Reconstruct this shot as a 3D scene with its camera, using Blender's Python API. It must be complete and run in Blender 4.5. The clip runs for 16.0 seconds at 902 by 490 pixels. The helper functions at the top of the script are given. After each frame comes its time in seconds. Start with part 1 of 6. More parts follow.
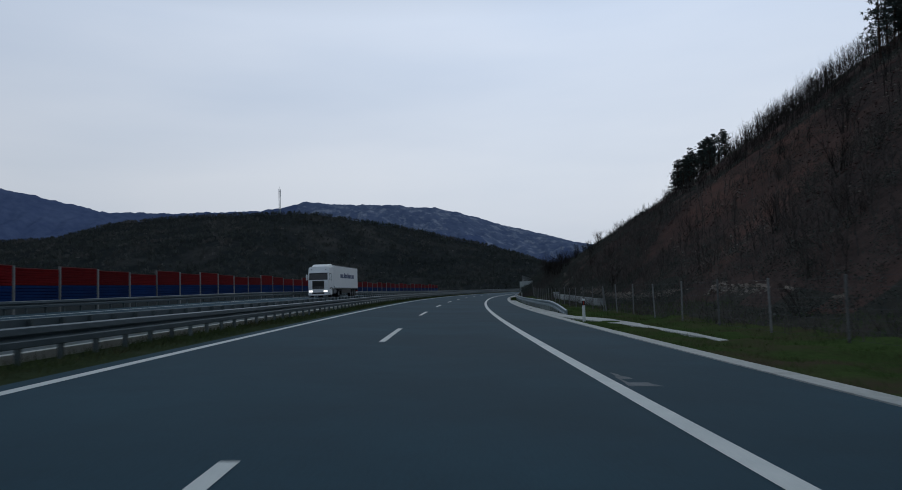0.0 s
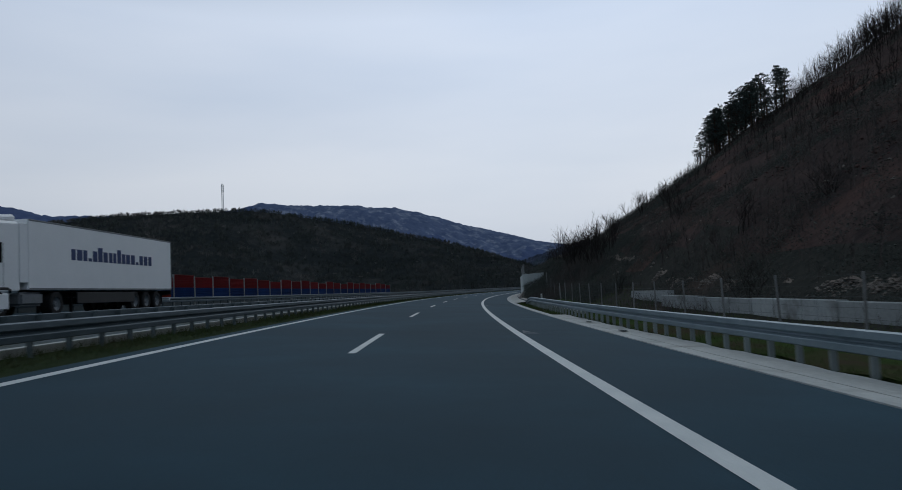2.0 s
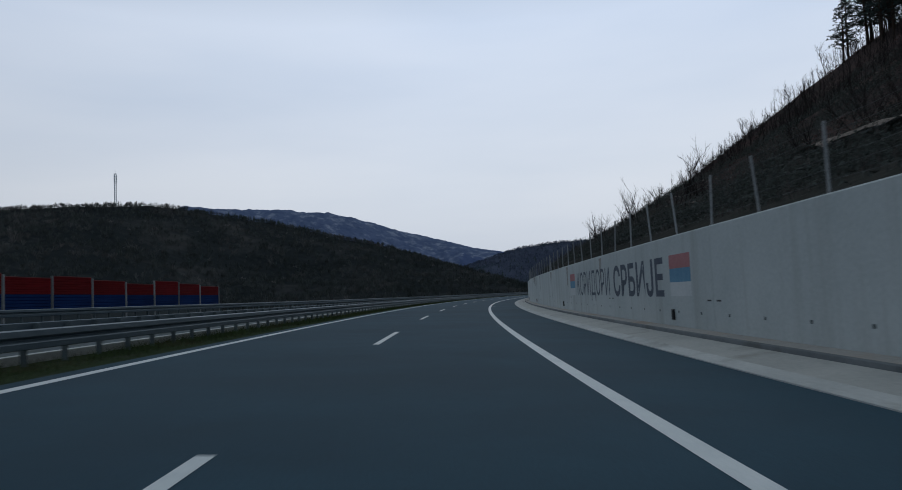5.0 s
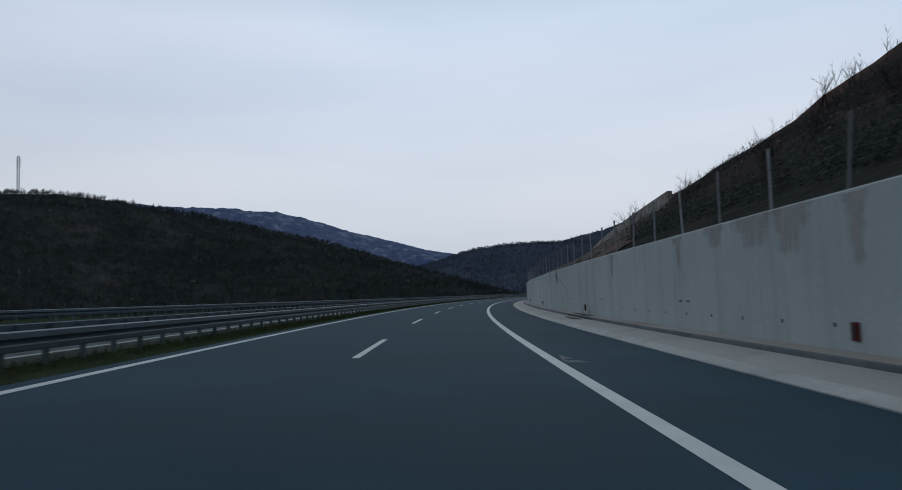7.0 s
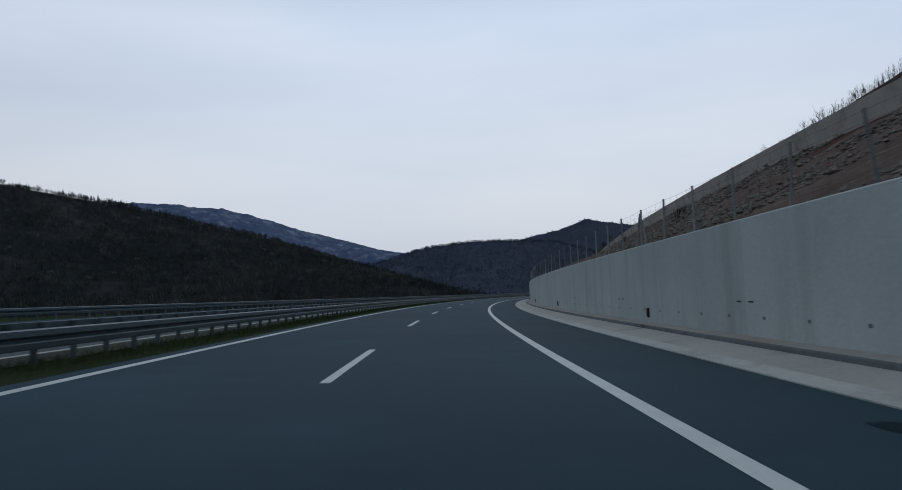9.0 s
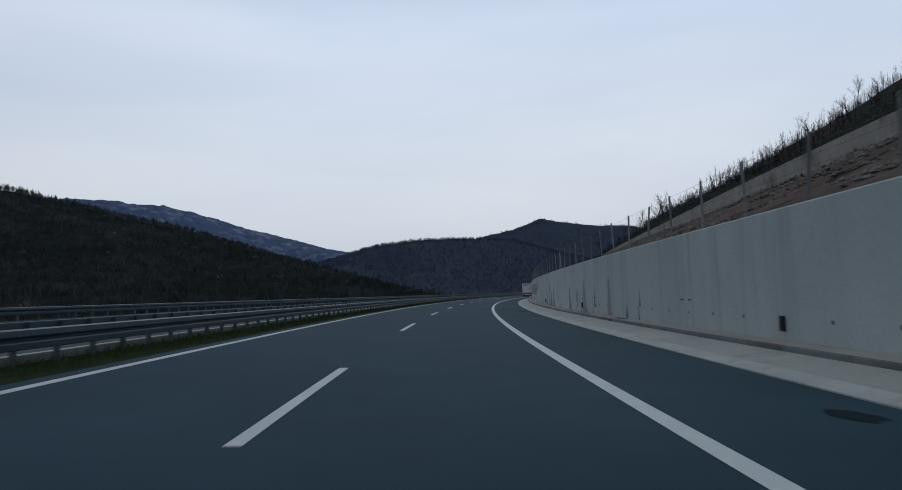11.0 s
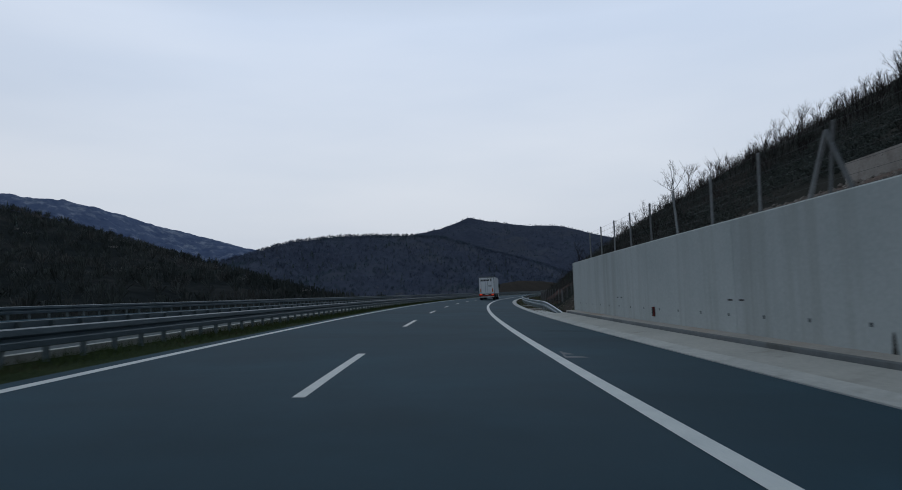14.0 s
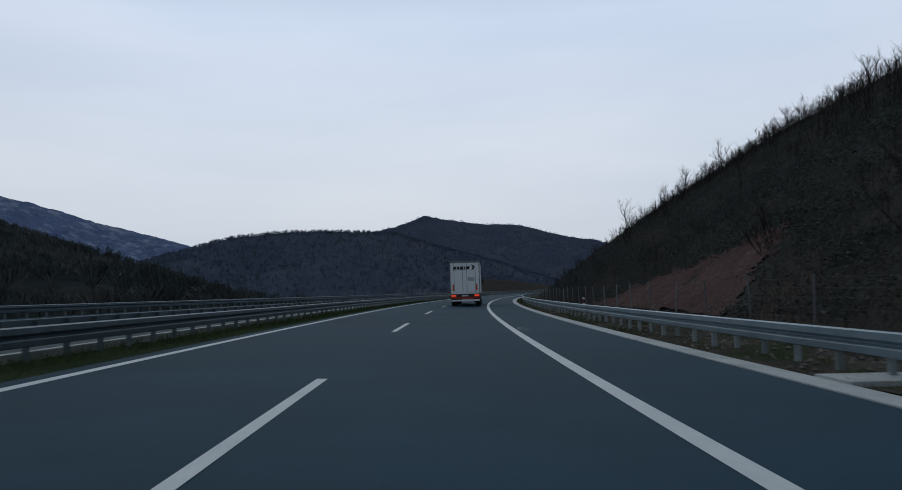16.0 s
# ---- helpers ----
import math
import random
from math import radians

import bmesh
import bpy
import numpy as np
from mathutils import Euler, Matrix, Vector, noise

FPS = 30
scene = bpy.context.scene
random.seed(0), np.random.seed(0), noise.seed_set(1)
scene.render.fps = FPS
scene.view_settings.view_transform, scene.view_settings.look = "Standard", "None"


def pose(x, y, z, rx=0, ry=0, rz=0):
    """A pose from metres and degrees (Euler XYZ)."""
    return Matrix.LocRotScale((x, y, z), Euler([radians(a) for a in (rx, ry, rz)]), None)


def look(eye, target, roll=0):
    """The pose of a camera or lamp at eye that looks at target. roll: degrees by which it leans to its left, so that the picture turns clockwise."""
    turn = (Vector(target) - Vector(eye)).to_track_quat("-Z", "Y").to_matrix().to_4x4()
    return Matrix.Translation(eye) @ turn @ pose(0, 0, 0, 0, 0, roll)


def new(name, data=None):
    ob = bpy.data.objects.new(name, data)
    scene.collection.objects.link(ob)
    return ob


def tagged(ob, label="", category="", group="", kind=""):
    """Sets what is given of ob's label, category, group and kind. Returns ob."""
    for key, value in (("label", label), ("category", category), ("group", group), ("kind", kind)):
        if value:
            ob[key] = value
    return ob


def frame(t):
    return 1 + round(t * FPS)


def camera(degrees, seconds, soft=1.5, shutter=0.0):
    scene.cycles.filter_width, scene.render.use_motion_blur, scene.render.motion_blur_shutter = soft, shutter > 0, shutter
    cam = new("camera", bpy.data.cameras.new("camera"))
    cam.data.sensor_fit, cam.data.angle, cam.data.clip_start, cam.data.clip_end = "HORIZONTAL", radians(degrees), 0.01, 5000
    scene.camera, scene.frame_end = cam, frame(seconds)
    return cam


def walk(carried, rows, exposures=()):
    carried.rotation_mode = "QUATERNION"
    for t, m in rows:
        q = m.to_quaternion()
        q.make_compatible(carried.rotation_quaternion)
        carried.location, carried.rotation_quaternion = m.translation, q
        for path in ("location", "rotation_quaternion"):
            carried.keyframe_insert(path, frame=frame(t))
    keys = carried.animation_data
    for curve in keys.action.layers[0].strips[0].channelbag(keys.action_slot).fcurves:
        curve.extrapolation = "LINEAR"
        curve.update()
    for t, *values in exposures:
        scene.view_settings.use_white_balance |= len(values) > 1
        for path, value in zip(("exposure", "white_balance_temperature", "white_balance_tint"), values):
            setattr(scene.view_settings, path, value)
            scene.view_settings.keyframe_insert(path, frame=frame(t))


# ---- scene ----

# ------------------------------------------------------------------ the road's line, by station s and offset u
SPEED = 28.9
KNOT_S = np.array([0, 1, 2, 3, 4, 5.2, 6.5, 8, 9, 10.2, 11.5, 12.5, 13.5, 14.5, 16]) * SPEED
KNOT_DEG = np.array([0, 1.46, 3.094, 4.504, 6.099, 8.68, 11.214, 13.924, 15.913, 18.046, 20.901, 22.974, 24.83, 26.606, 29.305])
# degrees by which the road leans to the right
BANK_S = np.array([-3, 0, 1, 2, 2.75, 3.5, 4.5, 6.5, 8, 10, 34]) * SPEED
BANK_DEG = np.array([1.75, 1.75, 2.05, 2.7, 3.05, 2.95, 2.75, 2.35, 2.1, 2.0, 2.0])
S_FROM, S_TO = -80, 960


def natural_spline(kx, ky, x):
    n, d = len(kx), np.diff(kx)
    a, b = np.zeros((n, n)), np.zeros(n)
    a[0, 0] = a[-1, -1] = 1
    for i in range(1, n - 1):
        a[i, i - 1], a[i, i], a[i, i + 1] = d[i - 1], 2 * (d[i - 1] + d[i]), d[i]
        b[i] = 6 * ((ky[i + 1] - ky[i]) / d[i] - (ky[i] - ky[i - 1]) / d[i - 1])
    m = np.linalg.solve(a, b)
    j = np.clip(np.searchsorted(kx, x) - 1, 0, n - 2)
    e, w = x - kx[j], d[j]
    y = ky[j] + e * ((ky[j + 1] - ky[j]) / w - w * (2 * m[j] + m[j + 1]) / 6) + e * e * m[j] / 2 + e ** 3 * (m[j + 1] - m[j]) / (6 * w)
    first = (ky[1] - ky[0]) / d[0] - d[0] * (2 * m[0] + m[1]) / 6
    last = (ky[-1] - ky[-2]) / d[-1] + d[-1] * (m[-2] + 2 * m[-1]) / 6
    y = np.where(x < kx[0], ky[0] + (x - kx[0]) * first, y)
    return np.where(x > kx[-1], ky[-1] + (x - kx[-1]) * last, y)


LINE_S = np.arange(S_FROM, S_TO + 0.5, 1.0)
LINE_H = np.radians(natural_spline(KNOT_S, KNOT_DEG, LINE_S))
MID = (LINE_H[1:] + LINE_H[:-1]) / 2
LINE_X = np.concatenate([[0], np.cumsum(np.sin(MID))])
LINE_Y = np.concatenate([[0], np.cumsum(np.cos(MID))])
LINE_X, LINE_Y = LINE_X - np.interp(0, LINE_S, LINE_X), LINE_Y - np.interp(0, LINE_S, LINE_Y)


LINE_BANK = natural_spline(BANK_S, BANK_DEG, LINE_S)


def heading(s):
    return float(np.interp(s, LINE_S, LINE_H))


def bank(s):
    return float(np.interp(s, LINE_S, LINE_BANK))


def W(s, u, h=0.0):
    """World place at station s, offset u to the right and height h over the cross-sloped plane."""
    a = heading(s)
    x, y = np.interp(s, LINE_S, LINE_X), np.interp(s, LINE_S, LINE_Y)
    return Vector((x + u * math.cos(a), y - u * math.sin(a), h - math.tan(radians(bank(s))) * u))


def at_road(s, u, h=0.0, turn=0.0):
    """Pose of a thing at that station: its y runs along the road, its x to the right."""
    p = W(s, u, h)
    return pose(p.x, p.y, p.z, 0, 0, turn - math.degrees(heading(s)))


# ------------------------------------------------------------------ camera
cam = camera(64.6, 16.0, soft=0.9, shutter=0.12)
PITCH_T = [0, 1, 2, 2.5, 3.5, 4, 6.5, 8, 9, 11.5, 13, 14.5, 15.5, 16]
PITCH = [3.68, 3.68, 3.65, 3.82, 3.97, 4.01, 4.15, 4.13, 4.06, 3.99, 3.94, 3.94, 3.89, 3.85]
SIDE_T = [0, 0.5, 1, 1.5, 2, 3.5, 4, 7, 9, 11.5, 12.5, 14.5, 16]
SIDE = [-0.19, -0.16, -0.1, -0.03, 0.05, 0.05, 0.07, 0.04, -0.09, -0.05, -0.06, -0.04, -0.03]
rows = []
for k in range(33):
    t = k * 0.5
    p = W(t * SPEED, float(np.interp(t, SIDE_T, SIDE)), float(np.interp(t, [0, 1, 2], [1.22, 1.2, 1.18])))
    rows.append((t, pose(p.x, p.y, p.z, 90 + float(np.interp(t, PITCH_T, PITCH)), bank(t * SPEED), -math.degrees(heading(t * SPEED)) - 0.88)))
walk(cam, rows, exposures=((0, 0.0, 6340, 10), (16, 0.0, 6370, 10)))

# ------------------------------------------------------------------ world and light
world = bpy.data.worlds.new("overcast_sky")
scene.world = world
world.use_nodes = True
wn, wl = world.node_tree.nodes, world.node_tree.links
wn.clear()
SUN_UP, SUN_ROUND = radians(52), radians(25)
sky = wn.new("ShaderNodeTexSky")
sky.sky_type, sky.sun_disc, sky.sun_elevation, sky.sun_rotation = "NISHITA", False, SUN_UP, SUN_ROUND
sky.air_density, sky.dust_density, sky.ozone_density = 1.0, 2.0, 1.5
coord = wn.new("ShaderNodeTexCoord")
sep = wn.new("ShaderNodeSeparateXYZ")
wl.new(coord.outputs["Generated"], sep.inputs[0])
ramp = wn.new("ShaderNodeValToRGB")
ramp.color_ramp.elements[0].position, ramp.color_ramp.elements[0].color = 0.0, (0.51, 0.55, 0.62, 1)
ramp.color_ramp.elements[1].position, ramp.color_ramp.elements[1].color = 0.85, (0.07, 0.125, 0.165, 1)
for place, colour in ((0.16, (0.64, 0.685, 0.75, 1)), (0.36, (0.63, 0.71, 0.835, 1)), (0.55, (0.25, 0.35, 0.47, 1))):
    ramp.color_ramp.elements.new(place).color = colour
wl.new(sep.outputs[2], ramp.inputs[0])
# the evening's brighter half of the sky lies to the right of the road
glow = wn.new("ShaderNodeVectorMath")
glow.operation = "DOT_PRODUCT"
glow.inputs[1].default_value = (0.87, 0.5, 0)
wl.new(coord.outputs["Generated"], glow.inputs[0])
duller = wn.new("ShaderNodeMapRange")
duller.inputs["From Min"].default_value, duller.inputs["From Max"].default_value = -0.7, 0.6
duller.inputs["To Min"].default_value, duller.inputs["To Max"].default_value = 0.7, 1.05
wl.new(glow.outputs["Value"], duller.inputs["Value"])
stretch = wn.new("ShaderNodeMapping")
stretch.inputs["Scale"].default_value = (1.1, 1.1, 5.0)
wl.new(coord.outputs["Generated"], stretch.inputs[0])
cloud = wn.new("ShaderNodeTexNoise")
cloud.inputs["Scale"].default_value, cloud.inputs["Detail"].default_value, cloud.inputs["Roughness"].default_value = 1.6, 4.0, 0.45
wl.new(stretch.outputs[0], cloud.inputs["Vector"])
cloud_ramp = wn.new("ShaderNodeValToRGB")
cloud_ramp.color_ramp.elements[0].position, cloud_ramp.color_ramp.elements[0].color = 0.35, (0.9, 0.925, 0.955, 1)
cloud_ramp.color_ramp.elements[1].position, cloud_ramp.color_ramp.elements[1].color = 0.65, (1.04, 1.03, 1.02, 1)
wl.new(cloud.outputs["Fac"], cloud_ramp.inputs[0])
shade = wn.new("ShaderNodeMix")
shade.data_type, shade.blend_type = "RGBA", "MULTIPLY"
shade.inputs["Factor"].default_value = 1.0
wl.new(ramp.outputs[0], shade.inputs["A"])
wl.new(cloud_ramp.outputs[0], shade.inputs["B"])
scaled = wn.new("ShaderNodeMix")
scaled.data_type, scaled.blend_type = "RGBA", "MULTIPLY"
scaled.inputs["Factor"].default_value = 1.0
scaled.inputs["B"].default_value = (0.08, 0.08, 0.08, 1)
wl.new(sky.outputs[0], scaled.inputs["A"])
both = wn.new("ShaderNodeMix")
both.data_type = "RGBA"
both.inputs["Factor"].default_value = 0.94
wl.new(scaled.outputs["Result"], both.inputs["A"])
wl.new(shade.outputs["Result"], both.inputs["B"])
back = wn.new("ShaderNodeBackground")
wl.new(duller.outputs[0], back.inputs["Strength"])
wl.new(both.outputs["Result"], back.inputs[0])
out = wn.new("ShaderNodeOutputWorld")
wl.new(back.outputs[0], out.inputs[0])

sun_data = bpy.data.lights.new("sun", "SUN")
sun_data.energy, sun_data.angle, sun_data.color = 0.5, radians(60), (1.0, 0.98, 0.95)
sun = new("sun", sun_data)
sun.matrix_world = look((0, 0, 100), (math.sin(SUN_ROUND) * -80, math.cos(SUN_ROUND) * -80, 100 - 80 * math.tan(SUN_UP)))


# ------------------------------------------------------------------ materials
def material(name, low, high, rough=0.85, scale=1.0, fine=20.0, bump=0.2, metal=0.0, stretched=(1, 1, 1), spots=None, island=0.0, piece=0.0, rough_var=0.1, emit=None, gloss=0.2, patchy=None):
    """Two-scale noise between two colours, with fine bump; spots: (colour, scale, from, to) laid over it."""
    m = bpy.data.materials.new(name)
    m.use_nodes = True
    n, l = m.node_tree.nodes, m.node_tree.links
    b = n["Principled BSDF"]
    tc = n.new("ShaderNodeTexCoord")
    mp = n.new("ShaderNodeMapping")
    mp.inputs["Scale"].default_value = stretched
    l.new(tc.outputs["Object"], mp.inputs[0])
    big = n.new("ShaderNodeTexNoise")
    big.inputs["Scale"].default_value, big.inputs["Detail"].default_value = scale, 6
    big.inputs["Roughness"].default_value = 0.6
    l.new(mp.outputs[0], big.inputs["Vector"])
    small = n.new("ShaderNodeTexNoise")
    small.inputs["Scale"].default_value, small.inputs["Detail"].default_value = fine, 4
    l.new(mp.outputs[0], small.inputs["Vector"])
    add = n.new("ShaderNodeMath")
    add.operation = "MULTIPLY_ADD"
    add.inputs[1].default_value, add.inputs[2].default_value = 0.45, 0.0
    l.new(small.outputs["Fac"], add.inputs[0])
    sm = n.new("ShaderNodeMath")
    sm.operation = "MULTIPLY_ADD"
    sm.inputs[1].default_value = 0.55
    l.new(big.outputs["Fac"], sm.inputs[0])
    l.new(add.outputs[0], sm.inputs[2])
    cr = n.new("ShaderNodeValToRGB")
    cr.color_ramp.elements[0].position, cr.color_ramp.elements[1].position = 0.32, 0.68
    cr.color_ramp.elements[0].color, cr.color_ramp.elements[1].color = (*low, 1), (*high, 1)
    l.new(sm.outputs[0], cr.inputs[0])
    colour = cr.outputs[0]
    if spots:
        sp = n.new("ShaderNodeTexNoise")
        sp.inputs["Scale"].default_value, sp.inputs["Detail"].default_value = spots[1], 5
        sp.inputs["Roughness"].default_value = 0.65
        mp2 = n.new("ShaderNodeMapping")
        mp2.inputs["Scale"].default_value = spots[4] if len(spots) > 4 else (1, 1, 1)
        l.new(tc.outputs["Object"], mp2.inputs[0])
        l.new(mp2.outputs[0], sp.inputs["Vector"])
        mr = n.new("ShaderNodeMapRange")
        mr.inputs["From Min"].default_value, mr.inputs["From Max"].default_value = spots[2], spots[3]
        l.new(sp.outputs["Fac"], mr.inputs["Value"])
        mx = n.new("ShaderNodeMix")
        mx.data_type = "RGBA"
        l.new(mr.outputs[0], mx.inputs["Factor"])
        l.new(colour, mx.inputs["A"])
        mx.inputs["B"].default_value = (*spots[0], 1)
        colour = mx.outputs["Result"]
    if island or piece:
        src = n.new("ShaderNodeNewGeometry") if island else n.new("ShaderNodeObjectInfo")
        val = src.outputs["Random Per Island"] if island else src.outputs["Random"]
        mr = n.new("ShaderNodeMapRange")
        amount = island or piece
        mr.inputs["To Min"].default_value, mr.inputs["To Max"].default_value = 1 - amount, 1 + amount
        l.new(val, mr.inputs["Value"])
        hs = n.new("ShaderNodeHueSaturation")
        l.new(mr.outputs[0], hs.inputs["Value"])
        l.new(colour, hs.inputs["Color"])
        colour = hs.outputs[0]
    l.new(colour, b.inputs["Base Color"])
    rr = n.new("ShaderNodeMapRange")
    rr.inputs["To Min"].default_value, rr.inputs["To Max"].default_value = max(0.02, rough - rough_var), min(1, rough + rough_var)
    l.new(sm.outputs[0], rr.inputs["Value"])
    l.new(rr.outputs[0], b.inputs["Roughness"])
    b.inputs["Metallic"].default_value = metal
    b.inputs["Specular IOR Level"].default_value = gloss
    if bump:
        bp = n.new("ShaderNodeBump")
        bp.inputs["Strength"].default_value, bp.inputs["Distance"].default_value = bump, 0.3 / fine
        l.new(small.outputs["Fac"], bp.inputs["Height"])
        l.new(bp.outputs[0], b.inputs["Normal"])
    if patchy:
        holes = n.new("ShaderNodeTexNoise")
        holes.inputs["Scale"].default_value, holes.inputs["Detail"].default_value = patchy[0], 5
        mp3 = n.new("ShaderNodeMapping")
        mp3.inputs["Scale"].default_value = (1, 1, patchy[1])
        l.new(tc.outputs["Object"], mp3.inputs[0])
        l.new(mp3.outputs[0], holes.inputs["Vector"])
        cover = n.new("ShaderNodeMapRange")
        cover.inputs["From Min"].default_value, cover.inputs["From Max"].default_value = patchy[2], patchy[3]
        body = n.new("ShaderNodeAttribute")
        body.attribute_name = "body"
        thin = n.new("ShaderNodeMath")
        thin.operation = "MULTIPLY"
        l.new(holes.outputs["Fac"], thin.inputs[0])
        l.new(body.outputs["Fac"], thin.inputs[1])
        l.new(thin.outputs[0], cover.inputs["Value"])
        l.new(cover.outputs[0], b.inputs["Alpha"])
    if emit:
        b.inputs["Emission Color"].default_value, b.inputs["Emission Strength"].default_value = (*emit[0], 1), emit[1]
    return m


ASPHALT = material("asphalt", (0.0095, 0.036, 0.056), (0.027, 0.076, 0.108), 0.86, 0.3, 40, 0.6, spots=((0.0125, 0.042, 0.062), 0.1, 0.46, 0.66, (1, 1, 1)), gloss=0.15)
PAINT = material("road_paint", (0.5, 0.54, 0.54), (0.72, 0.74, 0.72), 0.6, 1.3, 40, 0.2)
WORN_PAINT = material("worn_road_paint", (0.03, 0.05, 0.065), (0.17, 0.2, 0.22), 0.7, 3.0, 30, 0.2)
CONCRETE = material("concrete", (0.36, 0.375, 0.365), (0.56, 0.565, 0.54), 0.85, 0.5, 12, 0.25, spots=((0.24, 0.235, 0.205), 0.9, 0.55, 0.8))
GUTTER_CONCRETE = material("gutter_concrete", (0.34, 0.345, 0.325), (0.5, 0.495, 0.46), 0.85, 0.4, 12, 0.25, spots=((0.22, 0.21, 0.18), 0.6, 0.58, 0.8))
WALKWAY_CONCRETE = material("walkway_concrete", (0.3, 0.29, 0.265), (0.47, 0.44, 0.4), 0.9, 0.5, 12, 0.3, spots=((0.34, 0.25, 0.18), 0.25, 0.52, 0.75))
# shade and dirt of the kerb's face are put into this dark grey
SHADED_KERB = material("kerbstone", (0.12, 0.135, 0.14), (0.2, 0.215, 0.22), 0.9, 0.8, 14, 0.3, spots=((0.09, 0.09, 0.08), 0.6, 0.55, 0.75), piece=0.12)
PLINTH = material("plinth_concrete", (0.04, 0.052, 0.058), (0.08, 0.095, 0.1), 0.9, 0.6, 12, 0.3)
PALE_EARTH = material("pale_earth", (0.15, 0.125, 0.108), (0.29, 0.245, 0.21), 0.95, 0.4, 4, 0.8, spots=((0.09, 0.075, 0.062), 0.5, 0.55, 0.7), gloss=0.0)
CHANNEL_CONCRETE = material("channel_concrete", (0.065, 0.085, 0.093), (0.13, 0.155, 0.162), 0.9, 0.6, 14, 0.3, spots=((0.07, 0.08, 0.06), 0.9, 0.5, 0.75))
MANHOLE = material("damp_iron", (0.008, 0.019, 0.027), (0.013, 0.028, 0.038), 0.95, 3, 20, 0.2, gloss=0.05)
WALL_CONCRETE = material("wall_concrete", (0.385, 0.425, 0.42), (0.52, 0.555, 0.545), 0.85, 0.35, 14, 0.2, spots=((0.31, 0.32, 0.3), 1.1, 0.5, 0.85, (1, 1, 0.06)), piece=0.05)
OLD_CONCRETE = material("old_concrete", (0.28, 0.258, 0.232), (0.43, 0.39, 0.352), 0.9, 0.6, 12, 0.3, spots=((0.16, 0.132, 0.11), 0.7, 0.52, 0.75))
WET = material("wet_dirt", (0.012, 0.013, 0.014), (0.04, 0.04, 0.038), 0.6, 3.0, 20, 0.2, patchy=(3.0, 1.0, 0.15, 0.35))
LOW_CONCRETE = material("stained_concrete", (0.24, 0.265, 0.27), (0.4, 0.42, 0.415), 0.9, 0.35, 12, 0.3, spots=((0.11, 0.11, 0.1), 0.5, 0.52, 0.72), piece=0.18)
DAMP = material("damp_stain", (0.02, 0.022, 0.022), (0.055, 0.055, 0.052), 0.6, 4.0, 20, 0.1, patchy=(5.0, 0.3, 0.12, 0.34))
RUST = material("rust_stain", (0.24, 0.14, 0.08), (0.38, 0.29, 0.22), 0.85, 2.0, 14, 0.1, patchy=(6.0, 0.15, 0.15, 0.7))
MOSS_RUN = material("greenish_run", (0.28, 0.3, 0.265), (0.38, 0.4, 0.365), 0.85, 3.0, 18, 0.1, patchy=(4.0, 0.08, 0.12, 0.75))
WARM_RUN = material("sandy_run", (0.45, 0.41, 0.37), (0.54, 0.5, 0.455), 0.85, 2.0, 14, 0.1, patchy=(5.0, 0.1, 0.15, 0.8))
RUN = material("water_run", (0.13, 0.135, 0.118), (0.27, 0.275, 0.25), 0.85, 3.0, 18, 0.1, patchy=(5.0, 0.1, 0.22, 0.64))
BLACK = material("black_plastic", (0.008, 0.009, 0.01), (0.018, 0.019, 0.02), 0.55, 2, 20, 0.05, gloss=0.4)
SIGN_RED = material("red_paint", (0.3, 0.03, 0.02), (0.42, 0.06, 0.04), 0.6, 2, 20, 0.05)
DRAIN_RED = material("dull_red_paint", (0.09, 0.02, 0.018), (0.16, 0.035, 0.03), 0.7, 2, 20, 0.05)
FLAG_RED = material("faded_red_paint", (0.36, 0.15, 0.15), (0.46, 0.22, 0.22), 0.8, 1.5, 14, 0.1)
FLAG_BLUE = material("faded_blue_paint", (0.1, 0.23, 0.34), (0.17, 0.32, 0.43), 0.8, 1.5, 14, 0.1)
FLAG_WHITE = material("faded_white_paint", (0.47, 0.5, 0.5), (0.6, 0.62, 0.61), 0.8, 1.5, 14, 0.1)
SIGN_WHITE = material("white_paint", (0.66, 0.68, 0.68), (0.78, 0.79, 0.78), 0.6, 2, 20, 0.05)
TRUCK_BLUE = material("truck_letter_paint", (0.03, 0.05, 0.13), (0.05, 0.075, 0.18), 0.6, 2, 20, 0.05)
LETTER = material("letter_paint", (0.05, 0.065, 0.09), (0.11, 0.13, 0.16), 0.7, 2, 20, 0.1)
BARRIER_RED = material("barrier_red", (0.09, 0.003, 0.005), (0.17, 0.008, 0.01), 0.8, 0.8, 18, 0.1, piece=0.18, gloss=0.05)
BARRIER_CAP = material("barrier_cap", (0.16, 0.03, 0.03), (0.24, 0.06, 0.06), 0.7, 2, 20, 0.05)
BARRIER_BLUE = material("barrier_blue", (0.001, 0.015, 0.075), (0.003, 0.03, 0.125), 0.8, 0.8, 18, 0.1, piece=0.18, gloss=0.05)
GRASS_SOIL = material("grass_soil", (0.026, 0.036, 0.021), (0.05, 0.064, 0.034), 0.95, 0.5, 9, 0.5, spots=((0.07, 0.07, 0.058), 0.45, 0.6, 0.76), gloss=0.0)
VERGE_SOIL = material("verge_soil", (0.05, 0.046, 0.04), (0.125, 0.105, 0.092), 0.95, 0.5, 5, 0.8, spots=((0.045, 0.058, 0.032), 0.35, 0.48, 0.62), gloss=0.0)
